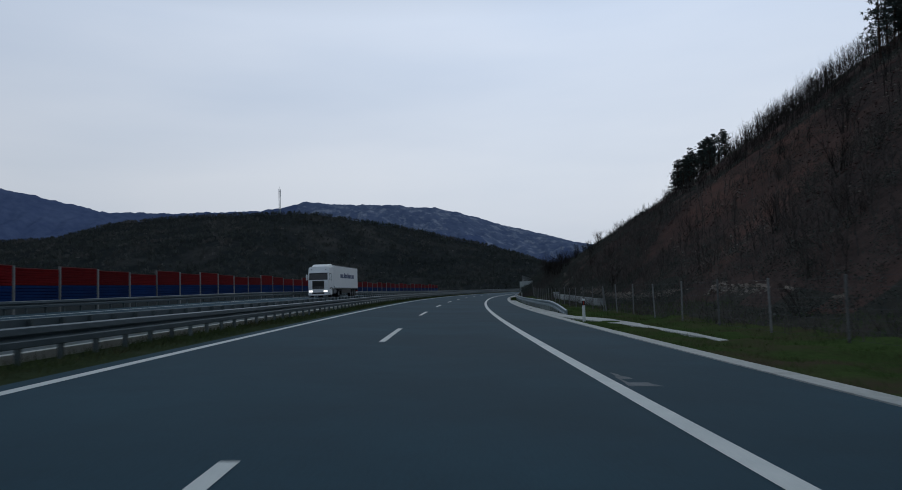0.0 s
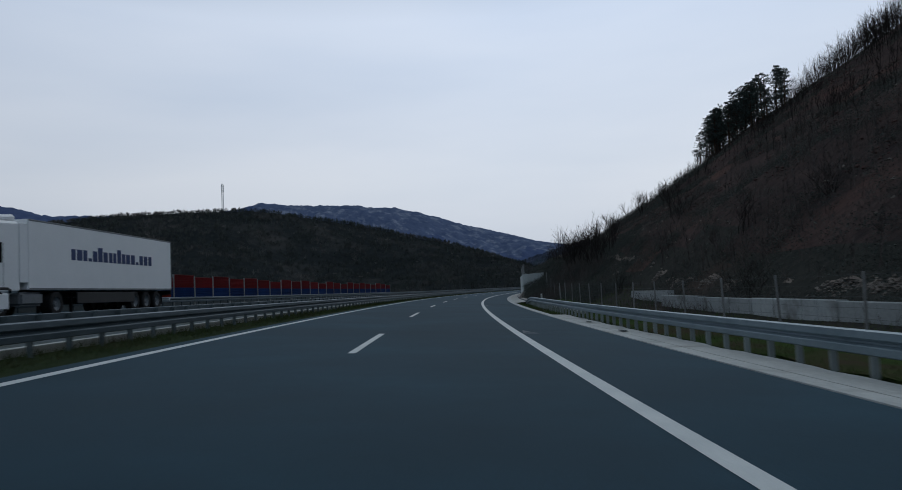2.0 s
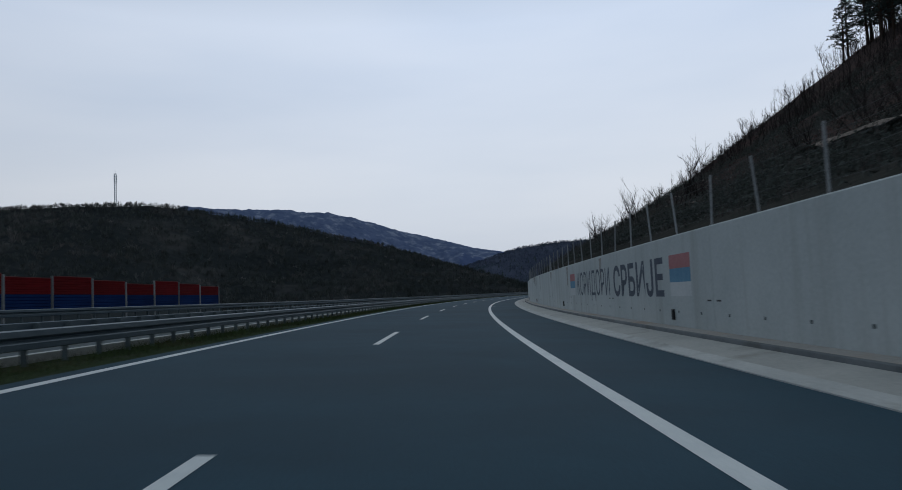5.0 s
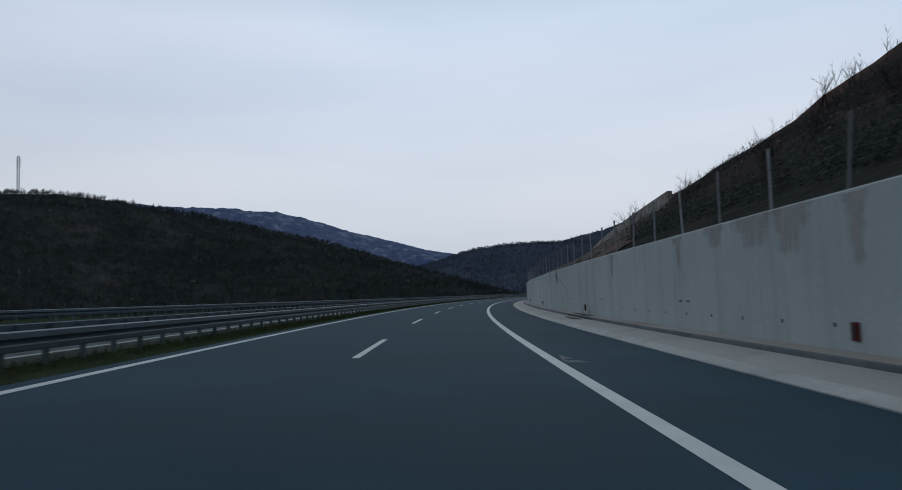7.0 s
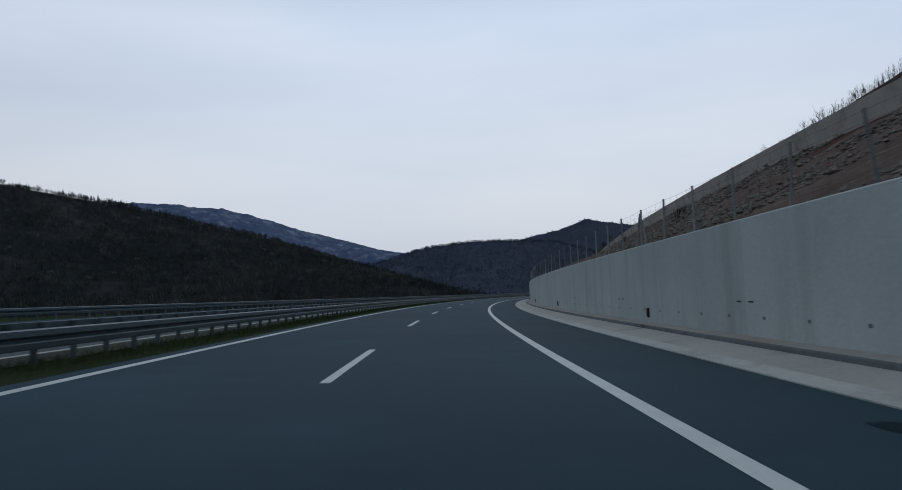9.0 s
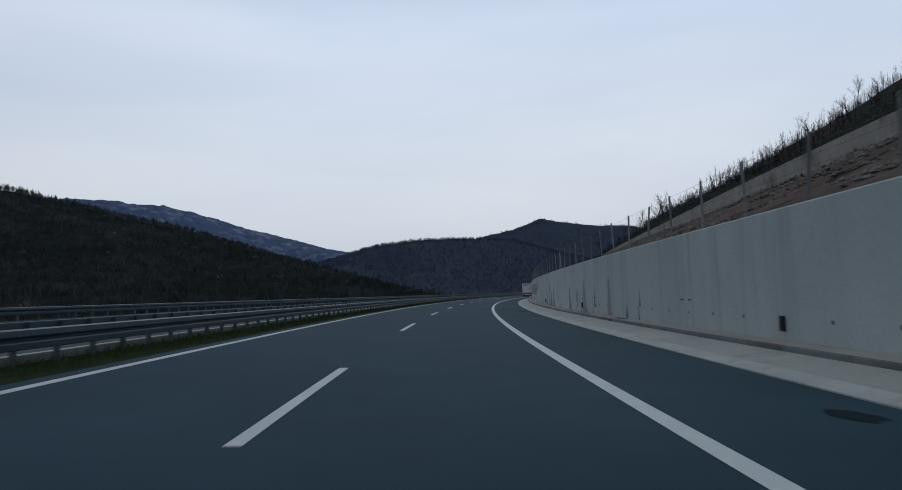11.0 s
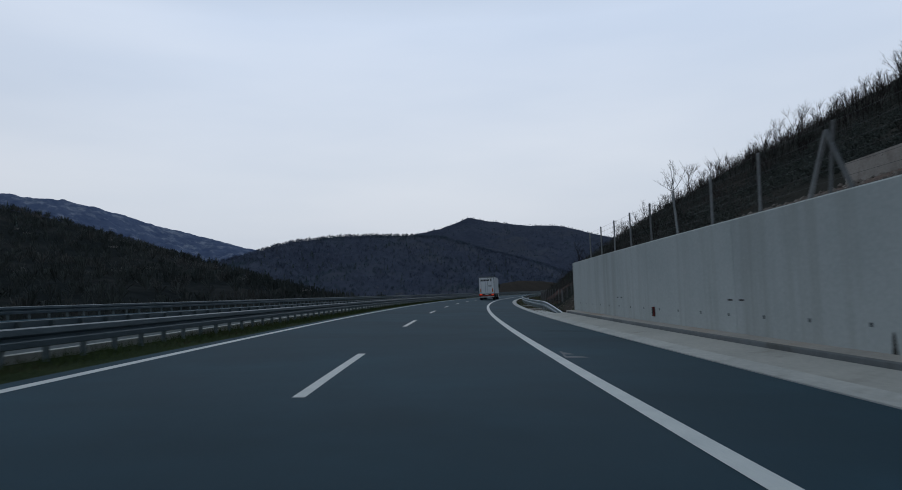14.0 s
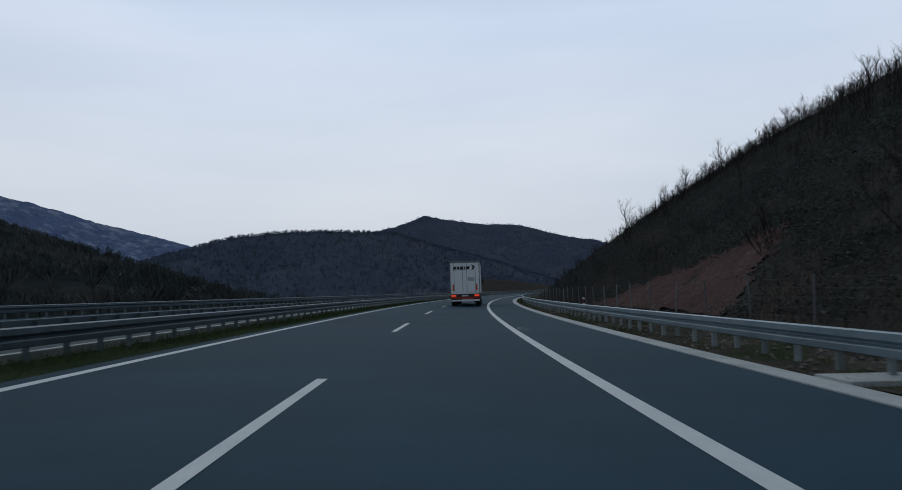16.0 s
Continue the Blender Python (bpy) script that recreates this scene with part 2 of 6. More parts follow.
TURF = material("turf", (0.03, 0.05, 0.018), (0.066, 0.1, 0.034), 0.95, 0.3, 7, 0.6, spots=((0.068, 0.055, 0.038), 0.25, 0.47, 0.62), gloss=0.0)
DRY_BANK = material("dry_bank", (0.04, 0.036, 0.033), (0.075, 0.065, 0.056), 0.95, 0.1, 1.0, 0.5, gloss=0.0)
GRASS = material("grass_blades", (0.05, 0.086, 0.028), (0.098, 0.15, 0.048), 0.95, 0.4, 3, 0.0, island=0.35, spots=((0.085, 0.075, 0.042), 0.35, 0.48, 0.64), gloss=0.0)
MEDIAN_GRASS = material("median_grass_blades", (0.04, 0.06, 0.024), (0.088, 0.115, 0.045), 0.95, 0.3, 3, 0.0, island=0.4, spots=((0.09, 0.075, 0.045), 0.5, 0.5, 0.65), gloss=0.0)
DRY_GRASS = material("dry_grass", (0.05, 0.035, 0.02), (0.12, 0.09, 0.055), 0.9, 0.4, 3, 0.0, island=0.35)
SLOPE_SOIL = material("slope_soil", (0.034, 0.031, 0.031), (0.1, 0.071, 0.064), 0.95, 0.12, 2.2, 1.0, spots=((0.13, 0.075, 0.063), 0.05, 0.5, 0.66), gloss=0.0)
DARK_SOIL = material("leaf_litter", (0.03, 0.034, 0.031), (0.066, 0.062, 0.055), 0.95, 0.12, 2.2, 0.9, spots=((0.085, 0.062, 0.052), 0.06, 0.54, 0.7), gloss=0.0)
RED_SOIL = material("red_soil", (0.062, 0.042, 0.04), (0.14, 0.088, 0.079), 0.95, 0.5, 3.5, 1.0, spots=((0.19, 0.14, 0.12), 0.9, 0.6, 0.74), gloss=0.0)
SCREE = material("scree_soil", (0.086, 0.063, 0.056), (0.19, 0.145, 0.126), 0.95, 0.4, 4, 0.9, spots=((0.26, 0.215, 0.18), 0.9, 0.58, 0.74), gloss=0.0)
STONE = material("pale_stone", (0.105, 0.088, 0.076), (0.26, 0.225, 0.195), 0.9, 2, 12, 0.4, island=0.3)
FOREST_FLOOR = material("forest_floor", (0.016, 0.02, 0.021), (0.035, 0.039, 0.04), 0.95, 0.02, 0.16, 0.6, spots=((0.055, 0.054, 0.052), 0.02, 0.52, 0.7), gloss=0.0)
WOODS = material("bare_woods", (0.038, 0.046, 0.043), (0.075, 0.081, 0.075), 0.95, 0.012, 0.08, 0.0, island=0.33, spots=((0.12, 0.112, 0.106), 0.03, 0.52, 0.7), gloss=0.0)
# same bare woods as above, with the haze of distance mixed into the colour
HAZY_WOODS = material("hazy_bare_woods", (0.07, 0.088, 0.132), (0.13, 0.15, 0.2), 0.95, 0.008, 0.06, 0.0, island=0.28, spots=((0.07, 0.1, 0.118), 0.012, 0.5, 0.66), gloss=0.0)
BLOSSOM = material("pale_blossom", (0.2, 0.19, 0.18), (0.36, 0.335, 0.31), 0.9, 0.3, 3, 0.0, island=0.3)
# far slopes and cliffs: the blue in these colours is painted haze
HAZY_HILL = material("hazy_hill", (0.044, 0.054, 0.083), (0.082, 0.094, 0.128), 0.95, 0.012, 0.1, 0.4, spots=((0.09, 0.094, 0.105), 0.006, 0.55, 0.75), gloss=0.0)
HAZY_ROCK = material("hazy_rock", (0.058, 0.084, 0.168), (0.1, 0.132, 0.228), 0.95, 0.006, 0.035, 0.6, gloss=0.0)
HAZY_CLIFF = material("hazy_cliff", (0.068, 0.096, 0.175), (0.12, 0.152, 0.24), 0.95, 0.014, 0.06, 0.6, stretched=(1, 1, 0.3), spots=((0.235, 0.265, 0.335), 0.024, 0.5, 0.66, (1, 1, 0.2)), gloss=0.0)
STEEL = material("galvanised_steel", (0.15, 0.205, 0.235), (0.26, 0.325, 0.36), 0.46, 1.2, 30, 0.05, metal=0.55)
# darker copy of STEEL: the left rails' dimmer light is put into the colour
DIM_STEEL = material("shaded_steel", (0.06, 0.088, 0.105), (0.115, 0.15, 0.172), 0.5, 1.2, 30, 0.05, metal=0.5)
POST_STEEL = material("post_steel", (0.075, 0.1, 0.105), (0.145, 0.175, 0.18), 0.6, 1.2, 30, 0.05, metal=0.3, piece=0.25)
PALE_POST = material("zinc_post", (0.2, 0.24, 0.24), (0.33, 0.37, 0.365), 0.6, 1.2, 30, 0.05, metal=0.2, piece=0.2)
POST_CONCRETE = material("fence_post", (0.17, 0.175, 0.175), (0.31, 0.315, 0.31), 0.9, 1.5, 15, 0.2, piece=0.3)
WEATHERED_POST = material("weathered_post", (0.13, 0.132, 0.13), (0.25, 0.25, 0.245), 0.9, 1.5, 15, 0.2, piece=0.3)
WIRE = material("fence_wire", (0.03, 0.034, 0.036), (0.07, 0.075, 0.078), 0.6, 2, 10, 0.0, metal=0.4)
BARK = material("bark", (0.02, 0.018, 0.0175), (0.05, 0.044, 0.04), 0.95, 2, 12, 0.3, piece=0.35, gloss=0.0)
PINE_BARK = material("pine_bark", (0.03, 0.02, 0.014), (0.07, 0.048, 0.035), 0.95, 2, 12, 0.3)
NEEDLES = material("pine_needles", (0.04, 0.054, 0.055), (0.085, 0.108, 0.098), 0.95, 0.6, 4, 0.0, island=0.35, gloss=0.0)
TWIGS = material("scrub_twigs", (0.06, 0.054, 0.052), (0.13, 0.112, 0.102), 0.95, 0.2, 2, 0.0, island=0.35, gloss=0.0)
GREEN_SCRUB = material("green_scrub", (0.052, 0.062, 0.057), (0.106, 0.114, 0.1), 0.95, 0.2, 2, 0.0, island=0.4, gloss=0.0)
TRUCK_WHITE = material("truck_white", (0.82, 0.835, 0.84), (0.9, 0.905, 0.91), 0.45, 0.8, 14, 0.02, gloss=0.4)
TRUCK_GREY = material("truck_grey", (0.12, 0.13, 0.14), (0.22, 0.23, 0.24), 0.5, 2, 14, 0.02, gloss=0.4)
RUBBER = material("tyre_rubber", (0.01, 0.01, 0.011), (0.022, 0.022, 0.023), 0.85, 3, 25, 0.2)
DARK_GLASS = material("dark_glass", (0.012, 0.014, 0.016), (0.02, 0.022, 0.025), 0.08, 2, 10, 0.0, gloss=0.5, rough_var=0.03)
LAMP_WHITE = material("headlight_glass", (0.8, 0.8, 0.8), (0.9, 0.9, 0.9), 0.2, 2, 10, 0.0, emit=((1.0, 0.97, 0.9), 5.0))
LAMP_RED = material("tail_light_glass", (0.4, 0.02, 0.01), (0.5, 0.03, 0.02), 0.3, 2, 10, 0.0, emit=((1.0, 0.08, 0.03), 0.5))
ORANGE = material("orange_marker", (0.6, 0.14, 0.02), (0.75, 0.2, 0.04), 0.5, 2, 10, 0.0)


# ------------------------------------------------------------------ builders
def mesh_of(name, verts, faces, mat, smooth=False):
    me = bpy.data.meshes.new(name)
    me.from_pydata([tuple(v) for v in verts], [], faces)
    me.materials.append(mat)
    if smooth:
        me.polygons.foreach_set("use_smooth", [True] * len(me.polygons))
    me.update()
    return me


def stain_mesh(name, verts, faces, body, mat):
    """A stain as thin as paint, thick in its body and thin at its border."""
    me = mesh_of(name, verts, faces, mat)
    me.attributes.new("body", "FLOAT", "POINT").data.foreach_set("value", body)
    return me


def thing(name, me=None, label="", category="", group="", kind="", at=None):
    ob = tagged(new(name, me), label, category, group, kind)
    if at is not None:
        ob.matrix_world = at
    return ob


def child(name, me, parent, label="", at=None):
    ob = new(name, me)
    ob.parent = parent
    if at is not None:
        ob.matrix_basis = at
    if label:
        ob["label"] = label
    return ob


def part(name, bm, mat, parent, label="", at=None, smooth=False):
    me = bpy.data.meshes.new(name)
    bm.to_mesh(me)
    bm.free()
    me.materials.append(mat)
    if smooth:
        me.polygons.foreach_set("use_smooth", [True] * len(me.polygons))
    return child(name, me, parent, label, at)


def sweep(name, profile, s0, s1, mat, step=2.0, closed=False, smooth=False, lift=None):
    """A profile of (u, h) carried along the road."""
    n = max(1, int(round((s1 - s0) / step)))
    k = len(profile)
    verts, faces = [], []
    for i in range(n + 1):
        s = s0 + (s1 - s0) * i / n
        du, dh = lift(s) if lift else (0, 0)
        verts += [W(s, u + du, h + dh) for u, h in profile]
    for i in range(n):
        for j in range(k if closed else k - 1):
            a, b = i * k + j, i * k + (j + 1) % k
            faces.append((a, a + k, b + k, b))
    if closed:
        faces += [tuple(range(k)), tuple(range(n * k + k - 1, n * k - 1, -1))]
    return mesh_of(name, verts, faces, mat, smooth)


def box(size, at=(0, 0, 0), bevel=0.0, segs=1):
    bm = bmesh.new()
    bmesh.ops.create_cube(bm, size=1.0, matrix=Matrix.Translation(at) @ Matrix.Diagonal((*size, 1)))
    if bevel:
        bmesh.ops.bevel(bm, geom=bm.edges[:], offset=bevel, segments=segs, affect="EDGES")
    return bm


def fbm(x, y, z=0.0, octaves=4):
    return noise.fractal(Vector((x, y, z)), 1.0, 2.0, octaves)


# ------------------------------------------------------------------ ground and hillside
FOOT = [(5.2, -0.05), (6, -0.05)]
WALLED = [(5.2, -0.15), (6.7, -0.1), (6.85, 2.75)]
RIGHT = [
    (-80, FOOT + [(9, 0.0), (13, 0.4), (17.6, 4), (24, 10), (30, 15.5), (46, 28), (57, 37), (75, 51), (110, 68)]),
    (60, FOOT + [(9, 0.0), (12.4, 0.5), (17.6, 4.5), (24, 10.5), (30, 15.8), (46, 27.5), (57, 36), (75, 50), (110, 66)]),
    (100, FOOT + [(9, 0.0), (12.4, 1.0), (17.6, 6.0), (24, 10.8), (30, 14.8), (46, 25.8), (57, 34.5), (75, 50), (110, 68)]),
    (128, FOOT + [(9, 0.3), (12, 2.0), (17.6, 7.0), (24, 10.9), (30, 14.7), (46, 25.3), (57, 33), (75, 48), (110, 68)]),
    (138.6, [(5.2, -0.15), (6.6, 0.05), (7.1, 0.7), (7.7, 1.4), (9.1, 2.6), (11.5, 3.5), (17.6, 7.0), (24, 11.2), (30, 14.9), (46, 25.5), (57, 33), (75, 48), (110, 68)]),
    (142, WALLED + [(12, 4.7), (17.6, 7.6), (24, 11.4), (30, 15), (46, 25.5), (57, 33), (75, 48), (110, 68)]),
    (158, WALLED + [(12, 4.9), (13, 5.4), (15.5, 6.1), (17.6, 7.7), (24, 11.9), (30, 15.5), (46, 26), (57, 33.4), (75, 47.6), (110, 68)]),
    (168, WALLED + [(12, 5.6), (13, 6.0), (15.5, 6.3), (17.6, 7.9), (24, 12.2), (30, 15.9), (46, 26.3), (57, 33.6), (75, 47.4), (110, 68)]),
    (200, WALLED + [(12, 5.8), (13, 6.2), (15.5, 6.7), (17.6, 8.2), (24, 12.1), (30, 15.7), (46, 26.2), (57, 34.4), (75, 46.8), (110, 68)]),
    (240, WALLED + [(12, 5.7), (17.6, 8.9), (24, 12.1), (30, 15.4), (38, 21.5), (46, 27.9), (57, 36.5), (75, 49), (110, 68)]),
    (262, WALLED + [(12, 5.2), (17.5, 8.9), (17.75, 9.3), (24, 12.8), (30, 16.3), (38, 21.8), (46, 27.2), (57, 36), (75, 48.5), (110, 67)]),
    (280, WALLED + [(12, 5.1), (17.5, 8.5), (17.75, 9.3), (24, 12.7), (30, 16.0), (38, 20.6), (46, 24.8), (57, 33.5), (75, 46), (110, 64)]),
    (320, WALLED + [(12, 4.8), (17.5, 7.9), (17.75, 8.5), (24, 11.3), (30, 14.3), (38, 18.8), (46, 22.5), (57, 29), (75, 41.5), (110, 60)]),
    (360, WALLED + [(12, 4.5), (17.5, 7.1), (17.75, 7.8), (24, 10.8), (30, 14.0), (38, 18.3), (46, 22.4), (57, 30), (75, 43), (110, 60)]),
    (400, WALLED + [(12, 4.3), (17.5, 6.4), (17.75, 7.0), (24, 9.5), (30, 12.5), (38, 16.3), (46, 21), (57, 29.5), (75, 41), (110, 58)]),
    (440, WALLED + [(12, 4.0), (17.5, 5.9), (17.75, 6.5), (24, 9.8), (30, 12.9), (38, 17.2), (46, 22.1), (57, 29), (75, 40), (110, 58)]),
    (444.6, [(5.2, -0.15), (6.7, -0.1), (6.85, 2.7), (12, 4.0), (17.5, 6.5), (17.75, 6.7), (24, 10.1), (30, 13.2), (38, 17.5), (46, 22), (57, 28.8), (75, 40), (110, 58)]),
    (446.5, [(5.2, -0.05), (6.6, 0.0), (7.4, 1.2), (8.7, 2.85), (12, 4.3), (17.6, 6.8), (24, 10.3), (30, 13.4), (38, 17.6), (46, 22), (57, 28.5), (75, 39.5), (110, 58)]),
    (452, [(5.2, -0.05), (6.4, -0.02), (7.4, 0.8), (8.35, 1.75), (8.85, 2.05), (12, 4.1), (17.6, 6.8), (24, 10.4), (30, 13.5), (38, 17.7), (46, 22), (57, 28.5), (75, 39.5), (110, 58)]),
    (457, [(5.2, -0.05), (6.9, -0.03), (7.6, 0.3), (8.6, 0.8), (9.1, 1.15), (12, 3.1), (17.6, 6.8), (24, 10.4), (30, 13.5), (38, 17.7), (46, 22), (57, 28.5), (75, 39.4), (110, 58)]),
    (463, [(5.2, -0.05), (7.4, -0.05), (9.1, 0.55), (9.8, 0.85), (12, 2.4), (17.6, 6.8), (24, 10.5), (30, 13.6), (38, 17.7), (46, 22), (57, 28.4), (75, 39.4), (110, 58)]),
    (470, [(5.2, -0.05), (7, -0.05), (9.2, 0.0), (12, 2.2), (17.6, 6.8), (24, 10.6), (30, 13.7), (38, 17.8), (46, 21.9), (57, 28.4), (75, 39.3), (110, 58)]),
    (520, [(5.2, -0.05), (7, -0.05), (9.2, 0.0), (12, 2.0), (17.6, 6.6), (24, 10.4), (30, 14.0), (38, 18.6), (46, 22.7), (57, 28.5), (75, 39.3), (110, 58)]),
    (600, [(5.2, -0.05), (7, -0.05), (9.2, 0.0), (12, 1.8), (17.6, 6.4), (24, 11), (30, 14.7), (38, 19.6), (46, 24.4), (57, 31), (75, 41), (110, 58)]),
    (740, [(5.2, -0.05), (7, -0.05), (9.2, 0.0), (12, 1.8), (17.6, 6.4), (24, 12), (30, 17), (38, 24), (46, 30), (57, 38), (75, 50), (110, 66)]),
    (1000, [(5.2, -0.05), (7, -0.05), (9.2, 0.0), (12, 1.8), (17.6, 6.4), (24, 12), (30, 17), (38, 24), (46, 30), (57, 38), (75, 50), (110, 66)]),
]


def right_height(s, u):
    """Height of the hillside over the road's plane."""
    for (s0, a), (s1, b) in zip(RIGHT, RIGHT[1:]):
        if s <= s1 or s1 == RIGHT[-1][0]:
            f = min(1, max(0, (s - s0) / (s1 - s0)))
            ha = float(np.interp(u, [p[0] for p in a], [p[1] for p in a]))
            hb = float(np.interp(u, [p[0] for p in b], [p[1] for p in b]))
            h = ha + (hb - ha) * f
            break
    rough = min(1, max(0, (u - 9) / 12))
    if 255 < s < 442 and u < 19:
        rough *= 0.25
    p = W(s, u)
    return h + rough * (1.5 * fbm(p.x / 28, p.y / 28) + 0.6 * fbm(p.x / 6, p.y / 6, 5)) + 0.08 * fbm(p.x / 2, p.y / 2, 9) * min(1, max(0, (u - 5) / 2))


def hillside():
    us = [5.2, 5.6, 6.1, 6.7, 6.85, 7.6, 8.4, 9.2, 10.2, 11.2, 12.2, 13.4, 14.8, 16.2, 17.5, 17.75, 19, 20.5, 22, 24, 26, 28, 30.5, 33, 36, 39, 42.5, 46, 50, 55, 60, 66, 73, 81, 90, 100, 112]
    ss = sorted(set([*np.arange(-80, 944, 3.0), 138, 138.6, 139.4, 140.2, 141, 142, 444, 444.6, 445.5, 446.5]))
    verts = [W(s, u, right_height(s, u) - (0.06 if s < 124 and 5.3 < u < 9.5 else 0.0)) for s in ss for u in us]
    k = len(us)
    faces = [(i * k + j, i * k + k + j, i * k + k + j + 1, i * k + j + 1) for i in range(len(ss) - 1) for j in range(k - 1)]
    me = mesh_of("hillside", verts, faces, SLOPE_SOIL, True)
    me.materials.append(DARK_SOIL)
    for n, p in enumerate(me.polygons):
        i, j = divmod(n, k - 1)
        s, u = ss[i], us[j]
        edge = 14 * fbm(s / 15, u / 15, 17)
        if s > 395 + edge or (s < 255 and u < 13.5 + 0.25 * edge) or (120 + edge < s < 255 and u < 16.5 + 0.3 * edge) or (s > 140 and s < 255 and u > 60 + edge):
            p.material_index = 1
    thing("hillside", me, "steep brown hillside of bare soil and scrub beside the road", "hillside", kind="structure")


hillside()

LEFT = [(-21.2, -0.1), (-22, -0.15), (-24, -0.3), (-30, -2), (-45, -3), (-80, -4.2), (-160, -6.2), (-270, -11), (-420, -30)]
thing("embankment", sweep("embankment", LEFT, -80, 940, GRASS_SOIL, 6), "dark grassy embankment falling away from the motorway", "embankment", kind="structure")
bm = bmesh.new()
bmesh.ops.create_circle(bm, cap_ends=True, segments=64, radius=4600, matrix=Matrix.Translation((400, 400, -14)))
ground_me = bpy.data.meshes.new("ground")
bm.to_mesh(ground_me)
bm.free()
ground_me.materials.append(FOREST_FLOOR)
thing("ground", ground_me, "dark wooded valley floor reaching to the horizon", "ground", kind="structure")


def hill(name, ridge, toward, depth, base, mat, label, jag=4.0, cols=160, rows_n=26, bow=1.25, cliff=0.0, crest=None, cliff_mat=None):
    """A hill with its crest through the ridge's places, a front slope and a back slope."""
    pts = np.array(ridge, float)
    along = np.concatenate([[0], np.cumsum(np.hypot(*np.diff(pts[:, :2], axis=0).T))])
    tv = Vector((*toward, 0)).normalized()
    verts, faces, crest = [], [], []
    for i in range(cols + 1):
        d = along[-1] * i / cols
        x, y, z = (float(np.interp(d, along, pts[:, c])) for c in range(3))
        for j in range(rows_n + 8):
            v = j / rows_n
            if v <= 1:
                rise = v ** bow
                off = depth * (1 - v)
                low_end = min(1.0, max(0.0, (z - base - 130) / 260)) if cliff else 1.0
                spur = fbm(d / (depth * 0.5), v * 1.5, 3.3) * 0.16 * (z - base) * math.sin(math.pi * min(1, v * 1.02)) + fbm(d / 40, v * depth / 40, 7) * jag * (0.4 if cliff else 1.0) * low_end * (0.15 + math.sin(math.pi * v))
                if cliff:
                    spur += cliff * low_end * abs(fbm(d / 90, v * 4, 1)) * math.sin(math.pi * v)
            else:
                rise = 1 - (v - 1) * 2.2
                off = -depth * (v - 1) * 1.5
                spur = 0
            px, py, pz = x + tv.x * off, y + tv.y * off, base + (z - base) * rise + spur
            if j == rows_n:
                pz += fbm(d / (crest or 25), 0.5, 2) * jag * low_end * (0.9 if crest else 0.5)
            verts.append((px, py, pz))
    k = rows_n + 8
    faces = [(i * k + j, i * k + j + 1, i * k + k + j + 1, i * k + k + j) for i in range(cols) for j in range(k - 1)]
    me = mesh_of(name, verts, faces, mat, True)
    if cliff_mat:
        me.materials.append(cliff_mat)
        for n, p in enumerate(me.polygons):
            i, j = divmod(n, k - 1)
            if j / rows_n > 0.66 + 0.22 * fbm(i / 9, 0.3, 5) and 0.6 < i / cols < 0.9:
                p.material_index = 1
    thing(name, me, label, "hill", kind="structure")
    return verts, k


def seen_from(t, places):
    """Ridge places given by bearing (degrees right of the road's line at t), rise over distance, and distance."""
    p = W(t * SPEED, 0, 1.18)
    a = heading(t * SPEED)
    return [(p.x + d * math.sin(a + radians(b)), p.y + d * math.cos(a + radians(b)), p.z + d * r) for b, r, d in places]

D_LEFT = [(-45, 0.045, 1150), (-38, 0.062, 1120), (-31.5, 0.074, 1080), (-27.7, 0.080, 1020), (-24.4, 0.0975, 960), (-19.66, 0.108, 890), (-12.43, 0.1125, 825), (-9.32, 0.110, 845), (-5.7, 0.0995, 865), (-2.96, 0.0898, 880), (-0.06, 0.078, 888), (3.93, 0.061, 910), (7.33, 0.042, 937), (9.09, 0.0235, 950), (11, -0.004, 970)]
left_hill = hill("wooded_hill", seen_from(0, D_LEFT), (0.1, -1.0), 480, -13, FOREST_FLOOR, "dark hill covered with leafless woods beyond the motorway", 3.0, cols=200)
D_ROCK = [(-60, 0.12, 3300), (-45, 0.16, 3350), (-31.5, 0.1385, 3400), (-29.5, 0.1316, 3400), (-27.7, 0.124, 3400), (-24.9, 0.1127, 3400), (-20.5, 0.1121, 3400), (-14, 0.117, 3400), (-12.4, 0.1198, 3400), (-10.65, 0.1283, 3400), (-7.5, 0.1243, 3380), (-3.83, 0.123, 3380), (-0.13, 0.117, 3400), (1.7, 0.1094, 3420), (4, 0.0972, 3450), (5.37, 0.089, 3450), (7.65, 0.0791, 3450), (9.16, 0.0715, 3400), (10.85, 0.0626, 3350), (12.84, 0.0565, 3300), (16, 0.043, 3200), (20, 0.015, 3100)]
hill("rock_mountain", seen_from(0, D_ROCK), (0.0, -1.0), 900, -13, HAZY_ROCK, "far mountain ridge with pale limestone cliffs, haze painted as blue-grey", 12.0, cols=520, rows_n=40, bow=1.1, cliff=34, crest=55, cliff_mat=HAZY_CLIFF)
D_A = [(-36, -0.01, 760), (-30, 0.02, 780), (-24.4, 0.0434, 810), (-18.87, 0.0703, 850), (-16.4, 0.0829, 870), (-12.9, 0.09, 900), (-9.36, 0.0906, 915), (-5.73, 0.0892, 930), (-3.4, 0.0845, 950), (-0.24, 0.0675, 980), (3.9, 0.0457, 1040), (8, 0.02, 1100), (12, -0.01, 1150)]
